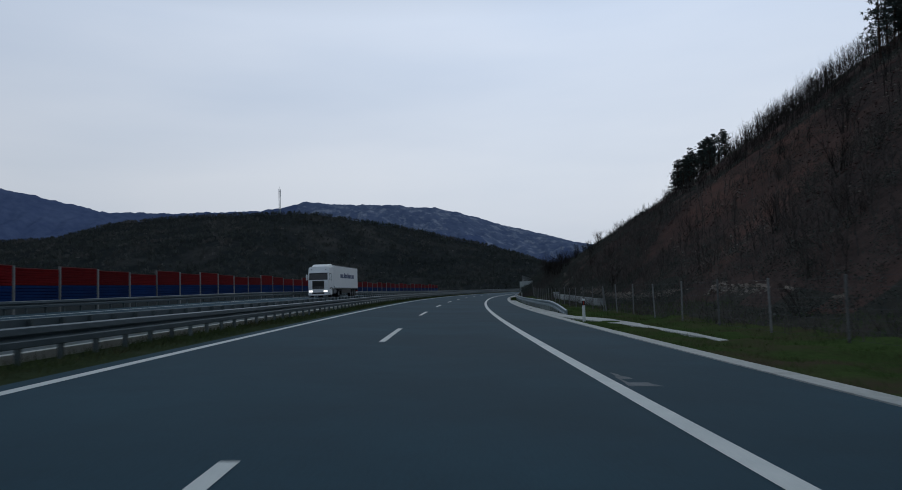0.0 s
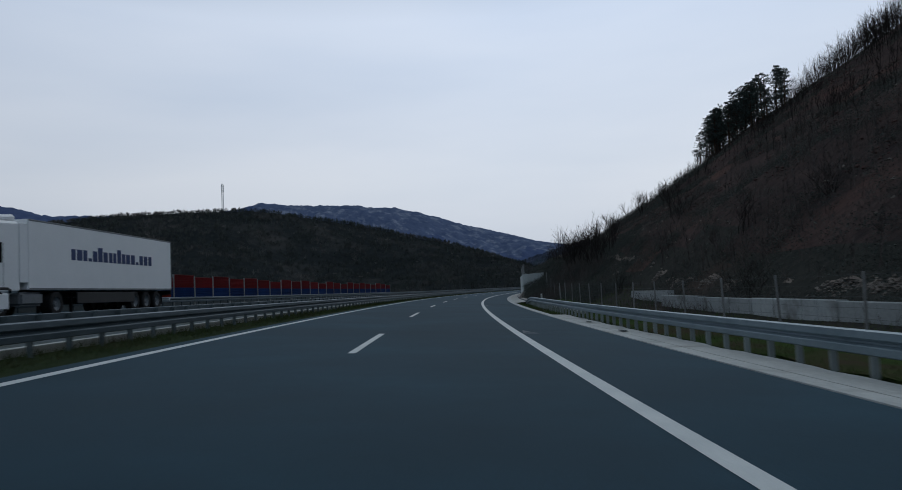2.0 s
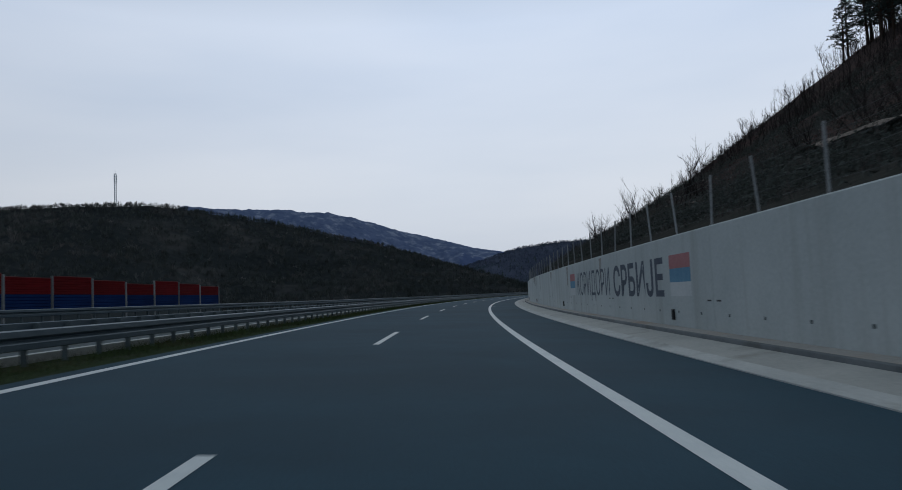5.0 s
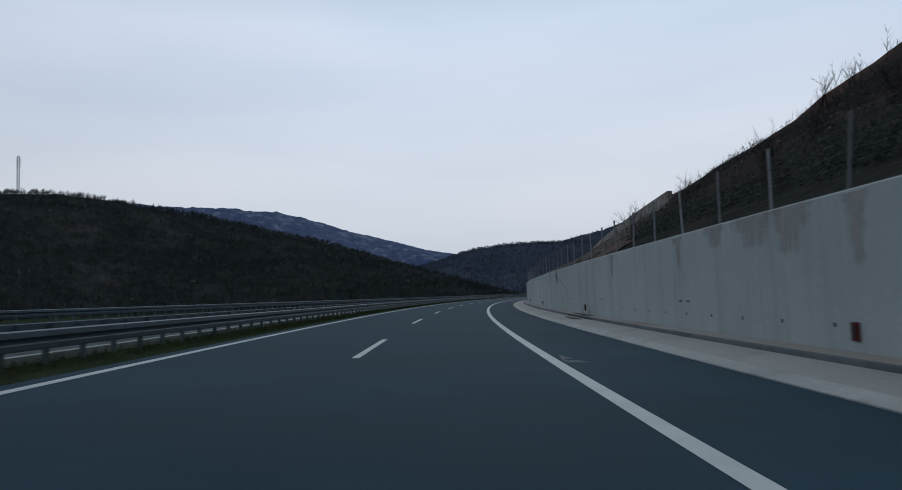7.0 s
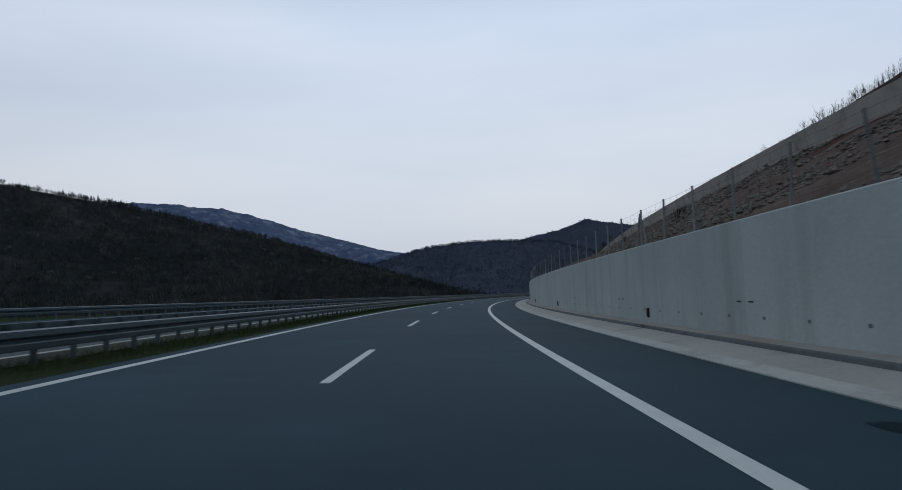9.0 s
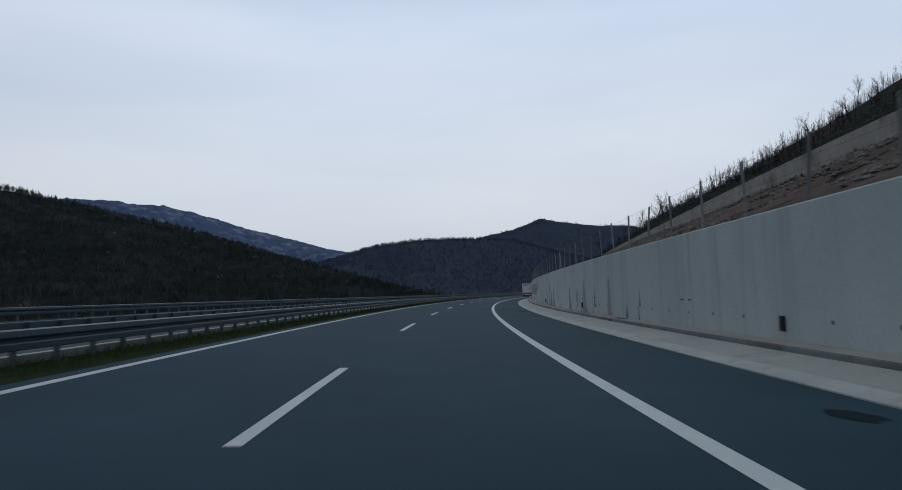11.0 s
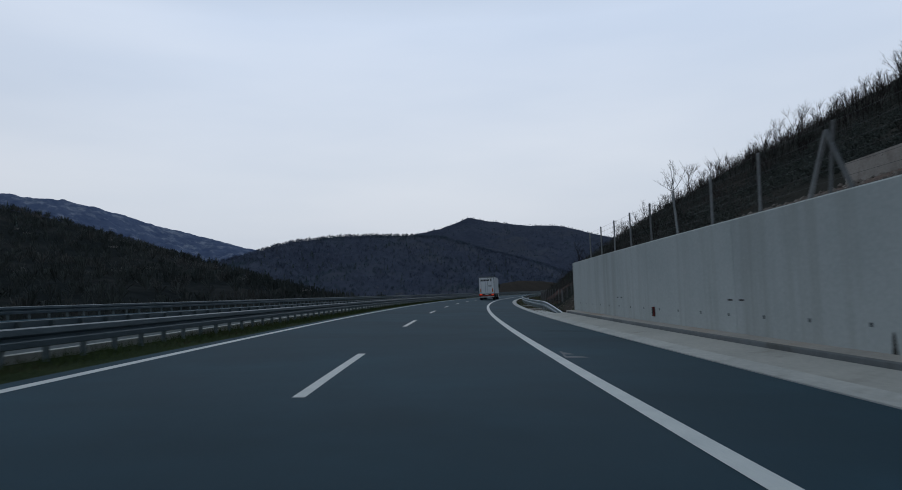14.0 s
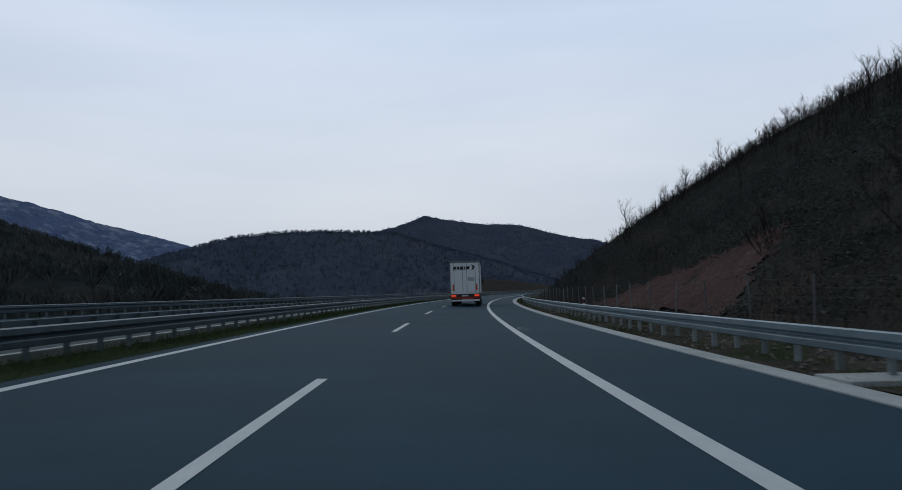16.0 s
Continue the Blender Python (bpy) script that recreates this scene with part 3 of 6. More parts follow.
far_a = hill("forested_hill", seen_from(16, D_A), (-0.35, -1.0), 380, -13, HAZY_HILL, "rounded hill of leafless forest with dark pine patches", 3.0, cols=160)
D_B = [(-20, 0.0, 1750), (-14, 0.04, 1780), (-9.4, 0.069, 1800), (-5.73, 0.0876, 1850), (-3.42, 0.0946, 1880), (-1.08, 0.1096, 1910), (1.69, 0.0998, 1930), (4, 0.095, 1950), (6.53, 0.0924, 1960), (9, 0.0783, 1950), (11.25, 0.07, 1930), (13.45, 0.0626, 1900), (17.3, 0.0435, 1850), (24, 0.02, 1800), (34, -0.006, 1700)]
far_b = hill("peaked_hill", seen_from(16, D_B), (-0.4, -1.0), 700, -13, HAZY_HILL, "distant pointed hill covered with leafless forest", 6.0, cols=180)

hill("field_bank", seen_from(15, [(0.5, -0.01, 330), (2.2, 0.002, 345), (3.6, 0.0135, 385), (5, 0.0165, 420), (7, 0.014, 460), (10, 0.006, 540), (13, -0.008, 600)]), (-0.3, -1.0), 45, -4, DRY_BANK, "low brown grassy bank beyond the bend", 0.5, cols=60, rows_n=10)

# ------------------------------------------------------------------ carriageways
RIGHT_LINE, DASHES, LEFT_LINE = 1.995, -1.74, -5.45
EDGE = 4.62


road = thing("road", sweep("road", [(-5.95, -0.01), (-5.9, 0.0), (-3, 0.0), (0, 0.0), (2.5, 0.0), (EDGE, 0.0), (EDGE + 0.3, -0.06)], -80, 940, ASPHALT, 2), "dark blue-grey asphalt motorway carriageway with white lines", "road", kind="structure")
other_road = thing("road_opposite", sweep("road_opposite", [(-10.2, -0.02), (-10.15, 0.0), (-15, 0.0), (-20.1, 0.0), (-21.3, -0.12)], -80, 940, ASPHALT, 2), "asphalt carriageway for oncoming traffic across the median", "road", kind="structure")


def marking(name, u, width, s0, s1, parent):
    return child(name, sweep(name, [(u - width / 2, 0.005), (u + width / 2, 0.005)], s0, s1, PAINT, 2), parent)


marking("edge_line", RIGHT_LINE, 0.22, -80, 940, road)
marking("edge_line", LEFT_LINE, 0.2, -80, 940, road)
marking("edge_line", -11.0, 0.18, -80, 940, other_road)
marking("edge_line", -18.6, 0.18, -80, 940, other_road)
for k in range(-3, 45):
    s = 17.4 + 18 * k
    s += float(np.interp(s, [20, 38, 56, 74, 111, 129, 198, 219, 237, 257, 273, 380, 434, 470], [-0.2, -0.35, -0.35, -0.1, 0.4, 0.45, 0.6, 0.85, 0.4, 0.5, 0.45, -0.15, -0.75, -1.1]))
    marking("lane_dash", DASHES, 0.15, s, s + 6, road)
    marking("lane_dash", -14.8, 0.15, s + 4, s + 10, other_road)

# ------------------------------------------------------------------ concrete verge, gutter and walkway
GUTTER = [(EDGE, -0.05), (EDGE, 0.02), (EDGE + 0.22, 0.035), (5.02, 0.075), (5.06, 0.06), (5.06, -0.3)]
thing("kerb_strip", sweep("kerb_strip", [(EDGE, -0.05), (EDGE, 0.02), (5.0, 0.02), (5.03, -0.3)], -80, 122.5, CONCRETE, 2), "pale concrete edging strip along the hard shoulder", "kerb", kind="structure")
thing("kerb_strip", sweep("kerb_strip", GUTTER, 122.5, 446, CONCRETE, 2), "pale concrete edging strip along the hard shoulder", "kerb", kind="structure")
thing("kerb_strip", sweep("kerb_strip", [(EDGE, -0.05), (EDGE, 0.02), (5.1, 0.02), (5.13, -0.06), (5.13, -0.3)], 446, 940, CONCRETE, 2), "pale concrete edging strip along the hard shoulder", "kerb", kind="structure")
thing("gutter", sweep("gutter", [(5.064, 0.05), (5.2, 0.06), (5.7, 0.12), (6.0, 0.165)], 122.5, 445, GUTTER_CONCRETE, 2), "shallow concrete drainage gutter below the retaining wall", "gutter", kind="structure")
thing("walkway", sweep("walkway", [(6.083, 0.1), (6.083, 0.266), (6.53, 0.3)], 122.5, 444.6, WALKWAY_CONCRETE, 2), "raised sandy concrete walkway strip at the wall's foot", "walkway", kind="structure")
walk_kerb = thing("walkway_kerb", None, "precast kerbstones between gutter and walkway, face shade and dirt in their dark grey", "kerb", kind="structure")
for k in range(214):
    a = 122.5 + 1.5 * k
    child("kerbstone", sweep("kerbstone", [(6.0, 0.1), (6.0, 0.246), (6.014, 0.262), (6.08, 0.266), (6.08, 0.1)], a + 0.006, a + 1.494, SHADED_KERB, 1.5, closed=True), walk_kerb)
upstand = thing("kerb_upstand", None, "pale concrete kerb running behind the guardrail", "kerb", kind="structure")
for k in range(10):
    a = 95.5 + 2.7 * k
    child("kerbstone", sweep("kerbstone", [(6.16, -0.2), (6.16, 0.2), (6.18, 0.22), (6.38, 0.22), (6.4, 0.2), (6.4, -0.2)], a + 0.006, a + 2.694, CONCRETE, 2.7, closed=True, lift=lambda s: (float(np.interp(s, [96, 112, 122.5], [0.75, 0.62, 0.0])), float(np.interp(s, [96, 112, 122.5], [-0.11, -0.1, 0.0])))), upstand)

# ------------------------------------------------------------------ median
thing("median", sweep("median", [(-5.9, -0.02), (-6.3, 0.0), (-7.0, -0.05), (-7.75, -0.06), (-7.78, -0.2)], -80, 940, GRASS_SOIL, 2), "narrow grassy median strip beside the fast lane", "median", kind="structure")
thing("median_channel", sweep("median_channel", [(-7.92, -0.05), (-7.94, -0.02), (-8.4, -0.04), (-9.2, 0.0), (-10.2, -0.03)], -80, 940, CHANNEL_CONCRETE, 2), "pale concrete drainage channel between the median guardrails", "channel", kind="structure")

thing("median_kerb", sweep("median_kerb", [(-7.72, -0.2), (-7.72, 0.10), (-7.9, 0.10), (-7.9, -0.2)], -80, 940, CONCRETE, 2, closed=True), "pale concrete kerb edging the grass of the median", "kerb", kind="structure")

# ------------------------------------------------------------------ retaining walls
WALL_U, WALL_TOP, WALL_S0, WALL_S1 = 6.53, 2.895, 138.6, 444.45


def retaining_wall():
    wall = thing("wall_retaining", None, "long tall grey concrete retaining wall with damp streaks", "retaining wall", kind="structure")
    joints = [WALL_S0, 150, 162, 174, 186, 198, 210, 222, 233.5, 243.2, 254, 264.4, 276, 288, 300, 312, 325, 338, 352.4, 361.1, 374.1, 386, 398, 409.5, 420.9, 432.6, WALL_S1]
    prof = [(WALL_U, -0.2), (WALL_U, WALL_TOP - 0.03), (WALL_U + 0.03, WALL_TOP), (WALL_U + 0.47, WALL_TOP), (WALL_U + 0.5, WALL_TOP - 0.03), (WALL_U + 0.5, -0.2)]
    for a, b in zip(joints, joints[1:]):
        panel = child("concrete_panel", sweep("concrete_panel", prof, a + 0.01, b - 0.01, WALL_CONCRETE, 3, closed=True), wall)
        for d in (-0.35, 0.3):
            if a > WALL_S0:
                child("joint_slot", sweep("joint_slot", [(WALL_U - 0.006, 1.03), (WALL_U - 0.006, 1.07)], a + d - 0.14, a + d + 0.14, BLACK, 1), panel)
    s = 149.6
    while s < 443:
        child("weep_hole", sweep("weep_hole", [(WALL_U - 0.004, 0.675), (WALL_U - 0.004, 0.745)], s, s + 0.09, PLINTH, 1), wall)
        s += 1.9
    # wing running back into the slope at the wall's start
    p, q = W(WALL_S0 - 0.01, WALL_U, 0), W(WALL_S0 + 0.9, WALL_U + 2.35, 0)
    d = (q - p).normalized()
    nrm = Vector((d.y, -d.x, 0)) * 0.4
    verts = [p + Vector((0, 0, -0.3)), q + Vector((0, 0, 0.8)), q + Vector((0, 0, 3.16)), p + Vector((0, 0, WALL_TOP))]
    back_side = [v - nrm for v in verts]
    child("wing_wall", mesh_of("wing_wall", verts + back_side, [(0, 1, 2, 3), (7, 6, 5, 4), (0, 4, 5, 1), (1, 5, 6, 2), (2, 6, 7, 3), (3, 7, 4, 0)], WALL_CONCRETE), wall)
    # low sloping toe that ends the walkway
    toe = [W(s, u, h) for s in (WALL_S0 - 0.32, WALL_S0 + 0.0) for u, h in ((5.9, 0.05), (6.5, 0.05), (6.5, 1.0), (6.36, 0.96), (5.9, 0.34))]
    child("toe_wall", mesh_of("toe_wall", toe, [(0, 1, 2, 3, 4), (9, 8, 7, 6, 5)] + [(i, (i + 1) % 5, 5 + (i + 1) % 5, 5 + i)[::-1] for i in range(5)], OLD_CONCRETE), wall)
    return wall


retaining = retaining_wall()


def upper_top(s):
    return float(np.interp(s, [262, 300, 340, 385, 440], [10.0, 9.3, 8.5, 7.45, 6.9]))


upper_wall = thing("wall_upper", None, "low concrete retaining wall higher up the cut slope", "retaining wall", kind="structure")
for i in range(22):
    a, b = 263 + 8 * i + 0.01, min(263 + 8 * i + 7.99, 436.2)
    child("concrete_panel", sweep("concrete_panel", [(17.5, -1.6), (17.5, 0), (17.9, 0), (17.9, -1.6)], a, b, OLD_CONCRETE, 4, closed=True, lift=lambda s: (0, upper_top(s))), upper_wall)
low_wall = thing("wall_low", None, "low concrete wall along the foot of the slope", "low wall", kind="structure")
for i in range(7):
    a = 54.8 + 5.6 * i
    top = (0.8, 0.86, 0.92, 0.97, 1.0, 0.98, 1.02)[i]
    child("concrete_panel", sweep("concrete_panel", [(10.6, -0.4), (10.6, top - 0.03), (10.63, top), (10.92, top), (10.95, top - 0.03), (10.95, -0.4)], a + 0.03, a + 5.57, LOW_CONCRETE, 2.8, closed=True), low_wall)
wing_end = [W(s, u, h) for u in (11.1, 11.45) for s, h in ((94.6, -0.2), (103.6, -0.2), (102.6, 1.2), (94.6, 1.26))]
child("end_panel", mesh_of("end_panel", wing_end, [(3, 2, 1, 0), (4, 5, 6, 7), (0, 1, 5, 4), (1, 2, 6, 5), (2, 3, 7, 6), (3, 0, 4, 7)], LOW_CONCRETE), low_wall)
ramp_wall = thing("wall_sloping", sweep("wall_sloping", [(8.4, -0.55), (8.4, -0.06), (8.43, -0.03), (8.77, 0), (8.8, -0.03), (8.8, -0.55)], 450.7, 466.4, OLD_CONCRETE, 2, closed=True, lift=lambda s: (float(np.interp(s, [450.7, 466.4], [0, 1.2])), float(np.interp(s, [450.7, 456.8, 461.8, 466.0], [2.65, 1.8, 1.15, 0.28])))), "sloping concrete coping running down from the retaining wall", "low wall", kind="structure")

thing("drain_apron", sweep("drain_apron", [(5.14, -0.1), (5.14, 0.03), (5.9, 0.05), (6.5, 0.07), (6.55, -0.1)], 457.6, 460.6, OLD_CONCRETE, 1.0, closed=True), "rough pale concrete apron across the verge", "apron", kind="structure")

thing("drain_slab", sweep("drain_slab", [(5.14, -0.1), (5.14, 0.05), (6.4, 0.075), (6.43, -0.1)], 471.6, 472.5, CONCRETE, 0.9, closed=True), "narrow pale concrete slab across the dirt verge", "slab", kind="structure")
thing("walkway_end", sweep("walkway_end", [(5.14, -0.2), (5.14, 0.03), (5.4, 0.04), (5.78, 0.05), (5.8, -0.2)], 446.0, 454.4, CONCRETE, 1.6, closed=True), "pale concrete paving around the guardrail's sunken end", "paving", kind="structure")

# ------------------------------------------------------------------ guardrails
W_BEAM = [(0.0, -0.18), (-0.05, -0.178), (-0.09, -0.16), (-0.095, -0.06), (-0.075, -0.045), (-0.012, -0.012), (-0.012, 0.012), (-0.075, 0.045), (-0.095, 0.06), (-0.09, 0.16), (-0.05, 0.178), (0.0, 0.18), (0.008, 0.17), (0.004, 0.0), (0.008, -0.17)]


def post_mesh(low, mat):
    prof = [(-0.05, -0.03), (0.05, -0.03), (0.05, -0.022), (-0.042, -0.022), (-0.042, 0.022), (0.05, 0.022), (0.05, 0.03), (-0.05, 0.03)]
    k = len(prof)
    verts = [(x, y, z) for z in (low, 0.0) for x, y in prof]
    faces = [(i, (i + 1) % k, k + (i + 1) % k, k + i) for i in range(k)] + [tuple(range(k, 2 * k))]
    return mesh_of("post", verts, faces, mat)


DARK_POST, BRIGHT_POST = post_mesh(-0.85, POST_STEEL), post_mesh(-0.85, PALE_POST)


def guardrail(u, face, s0, s1, top, spacing, label, ends=(0, 0), posts_from=None, posts_to=None, sink=None, steel=None):
    """face: -1 when the corrugated side looks to the left of the travel direction. ends: metres over which each end dips into the ground."""
    rail = thing("guardrail", None, label, "guardrail", "guardrails along the motorway")
    mid = top - 0.18

    def dip(s):
        d = 0.0
        if ends[0] and s < s0 + ends[0]:
            d = (1 - (s - s0) / ends[0])
        if ends[1] and s > s1 - ends[1]:
            d = (1 - (s1 - s) / ends[1])
        return (0.0, -(sink or top - 0.14) * d ** 1.5)
    prof = [(u - face * x if face < 0 else u - x, mid + z) for x, z in W_BEAM]
    if face < 0:
        prof = [(u + x, mid + z) for x, z in W_BEAM]
    child("rail", sweep("rail", prof, s0, s1, steel or STEEL, 2.0, closed=True, lift=dip), rail)
    extra_v, extra_f = [], []
    n = int((s1 - s0) / spacing)
    count = 0
    for i in range(n):
        s = s0 + 0.4 + i * spacing
        dh = dip(s)[1]
        if dh < -0.3:
            continue
        if (posts_from is None or posts_from <= s <= posts_to) and count < 300:
            child("post", DARK_POST if steel else BRIGHT_POST, rail, at=at_road(s, u - face * 0.06, top - 0.02 + dh, 0 if face < 0 else 180))
            count += 1
        else:
            b = len(extra_v)
            for z in (-0.8, 0.0):
                for dx, dy in ((-0.05, -0.03), (0.05, -0.03), (0.05, 0.03), (-0.05, 0.03)):
                    extra_v.append(W(s + dy, u - face * 0.06 + dx, top - 0.02 + z))
            extra_f += [(b, b + 1, b + 5, b + 4), (b + 1, b + 2, b + 6, b + 5), (b + 2, b + 3, b + 7, b + 6), (b + 3, b, b + 4, b + 7)]
    if extra_v:
        o = child("post_row", mesh_of("post_row", extra_v, extra_f, POST_STEEL), rail)
        o["kind"] = "stuff"
    return rail


guardrail(5.95, -1, 38.5, 122.5, 0.66, 1.07, "galvanised steel guardrail along the hard shoulder", ends=(8, 7), sink=0.42)
guardrail(6.0, -1, 445.2, 760, 0.66, 1.33, "galvanised steel guardrail beyond the retaining wall", ends=(12, 0), posts_from=445, posts_to=760)
guardrail(-7.35, 1, -80, 900, 0.6, 1.33, "galvanised steel median guardrail over rough grass", posts_from=0, posts_to=398, steel=DIM_STEEL)
guardrail(-9.6, -1, -80, 900, 0.58, 1.33, "galvanised steel guardrail facing the oncoming carriageway", posts_from=20, posts_to=300, steel=DIM_STEEL)
guardrail(-20.5, 1, -80, 900, 0.6, 1.6, "galvanised steel guardrail before the noise barrier", posts_from=20, posts_to=400, steel=DIM_STEEL)
# a paved gutter leaves the shoulder's edge and runs back into the verge
def gutter_edges(s):
    inner = float(np.interp(s, [-4, 20, 25, 27.5, 29, 31, 33, 34.5, 38], [7.1, 6.6, 6.42, 6.2, 5.9, 5.6, 5.3, 5.04, 5.04]))
    outer = float(np.interp(s, [-4, 20, 26, 30, 32, 34, 35.5, 38, 88], [7.4, 6.9, 6.95, 6.95, 6.85, 6.4, 5.9, 5.78, 5.72]))
    return inner, outer


def side_gutter():
    rows, faces = [], []
    rng = random.Random(4)
    ss = np.arange(16.5, 94.1, 0.7)
    for s in ss:
        a, b = gutter_edges(s)
        b += rng.uniform(-0.07, 0.07)
        sunk = 0.03 * max(0.0, 19.0 - s)
        rows += [W(s, u, h - sunk) for u, h in ((a, -0.12), (a, 0.018), (a + 0.3 * (b - a), 0.012), (a + 0.7 * (b - a), 0.014), (b, 0.03), (b, -0.12))]
    for i in range(len(ss) - 1):
        for j in range(5):
            faces.append((i * 6 + j, i * 6 + 6 + j, i * 6 + 7 + j, i * 6 + 1 + j))
    thing("side_gutter", mesh_of("side_gutter", rows, faces, CONCRETE), "pale broken concrete gutter that bends away from the shoulder into the verge", "gutter", kind="structure")


side_gutter()

# ------------------------------------------------------------------ noise barrier
def slat_mesh(name, low, high, length, slats, mat):
    """Ribbed panel along +y, its ribs proud of the face."""
    prof = []
    for i in range(slats):
        a, b = low + (high - low) * i / slats, low + (high - low) * (i + 1) / slats
        g = (b - a) * 0.12
        prof += [(0.0, a), (0.035, a + g), (0.035, b - g)]
    prof += [(0.0, high), (-0.05, high), (-0.05, low)]
    k = len(prof)
    verts = [(x, y, z) for y in (0.0, length) for x, z in prof]
    faces = [(i, (i + 1) % k, k + (i + 1) % k, k + i) for i in range(k)] + [tuple(range(k - 1, -1, -1)), tuple(range(k, 2 * k))]
    return mesh_of(name, verts, faces, mat)


def noise_barrier():
    barrier = thing("noise_barrier", None, "red and blue ribbed noise barrier panels between grey posts", "noise barrier")
    pitch, length, edge = 4.1, 3.98, 1.33
    blue = slat_mesh("blue_panel", 0.5, edge, length, 5, BARRIER_BLUE)
    plinth = slat_mesh("plinth", -0.3, 0.49, length, 1, PLINTH)
    tops = (2.36, 2.22, 2.08)
    reds = {top: slat_mesh("red_panel", edge + 0.005, top, length, 7, BARRIER_RED) for top in tops}
    cap = mesh_of("cap", [(x, y, z) for y in (0, length) for x, z in ((-0.06, 0), (0.05, 0), (0.05, 0.03), (-0.06, 0.03))], [(0, 1, 5, 4), (1, 2, 6, 5), (2, 3, 7, 6), (3, 0, 4, 7)], BARRIER_CAP)
    posts = {}

    def post(s, h):
        if h not in posts:
            b = box((0.11, 0.12, h + 0.3), (0, 0, h / 2 - 0.15), 0.012)
            posts[h] = bpy.data.meshes.new("post")
            b.to_mesh(posts[h])
            b.free()
            posts[h].materials.append(POST_CONCRETE)
        child("post", posts[h], barrier, at=at_road(s, u, 0.0))
    u = -22.6
    starts = (-29, -26, -24, -21, -18, -16, -13, -11, -9, -7, -4, -2, 0, 3, 5, 9, 13, 15, 18, 20, 22, 25, 27, 30, 33, 35, 38)
    pos = 0
    for k in range(-29, 41):
        s = 40.3 + pitch * k
        pos = 0 if k in starts else pos + 1
        top = tops[min(pos, 2)]
        post(s, round(top + (0.03 if pos == 0 else 0.12), 2))
        m = at_road(s + 0.06, u, 0.0)
        child("blue_panel", blue, barrier, at=m)
        child("plinth", plinth, barrier, at=m)
        red = child("red_panel", reds[top], barrier, at=m)
        child("cap", cap, red, at=Matrix.Translation((0, 0, top)))
    post(40.3 + pitch * 41, 2.2)


noise_barrier()


# ------------------------------------------------------------------ wire fences
def fence(label, spots, height, wires, lean=0.03, braced=(), width=0.06, mat=POST_CONCRETE, both=True):
    """spots: (s, u, h) of the posts' feet."""
    rng = random.Random(len(spots))
    f = thing("wire_fence", None, label, "fence", "wire fences beside the motorway")
    bm = box((width, width * 0.8, height + 0.3), (0, 0, height / 2 - 0.15), 0.012)
    pm = bpy.data.meshes.new("post")
    bm.to_mesh(pm)
    bm.free()
    pm.materials.append(mat)
    bl = height * 1.05
    bm = box((0.07, 0.07, bl), (0, 0, bl / 2), 0.008)
    brace_me = bpy.data.meshes.new("brace")
    bm.to_mesh(brace_me)
    bm.free()
    brace_me.materials.append(mat)
    for i, (s, u, h) in enumerate(spots):
        lean_y = rng.gauss(0, 1) * lean if rng.random() < 0.85 else rng.choice((-1, 1)) * lean * 5
        m = at_road(s, u, h) @ pose(0, 0, 0, math.degrees(lean_y), math.degrees(rng.gauss(0, lean * 0.5)), 0)
        child("post", pm, f, at=m)
        if any(abs(s - b) < 1.45 for b in braced):
            for d in (-1, 1) if both else (-1,):
                child("brace", brace_me, f, at=at_road(s + d * height * 0.55, u, h) @ pose(0, 0, 0, d * 32, 0, 0))
    verts, faces = [], []
    r = 0.0022

    def wire(p, q):
        b = len(verts)
        for e in (p, q):
            verts.extend((e + Vector((r, 0, -r)), e + Vector((-r, 0, -r)), e + Vector((0, 0, r * 1.4))))
        faces.extend(((b, b + 1, b + 4, b + 3), (b + 1, b + 2, b + 5, b + 4), (b + 2, b, b + 3, b + 5)))
    for (s0, u0, h0), (s1, u1, h1) in zip(spots, spots[1:]):
        for k in range(wires):
            z = height * (0.06 + 0.9 * k / (wires - 1))
            sag = rng.uniform(0, 0.03)
            mid = W((s0 + s1) / 2, (u0 + u1) / 2, (h0 + h1) / 2 + z - sag)
            wire(W(s0, u0, h0 + z), mid)
            wire(mid, W(s1, u1, h1 + z))
        for k in range(5):
            g = (k + 0.5) / 5
            s, u, h = s0 + (s1 - s0) * g, u0 + (u1 - u0) * g, h0 + (h1 - h0) * g
            wire(W(s, u, h + 0.08), W(s, u, h + height * 0.95))
    o = child("wire_mesh", mesh_of("wire_mesh", verts, faces, WIRE), f)
    o["kind"] = "stuff"
    return f


fence("wire mesh fence on thin posts along the retaining wall's top", [(142.5 + 2.86 * i, WALL_U + 0.27, WALL_TOP) for i in range(105)], 1.34, 7, 0.035, (150.0, 200.2, 285, 369.5, 417.7))
fence("wire mesh fence on weathered posts at the foot of the slope", [(-28 + 4.05 * i, 9.1, right_height(-28 + 4.05 * i, 9.1)) for i in range(32)] + [(101.6 + 4.05 * i, 9.05 - 0.03 * i, right_height(101.6 + 4.05 * i, 9.05 - 0.03 * i)) for i in range(9)], 1.62, 7, 0.03, (45, 122.0), mat=WEATHERED_POST, both=False)
fence("wire mesh fence on thin posts over the rubble slope", [(449.5 + 3.6 * i, 8.1 + 0.2 * i, right_height(449.5 + 3.6 * i, 8.1 + 0.2 * i)) for i in range(4)], 1.5, 6, 0.05, mat=WEATHERED_POST)
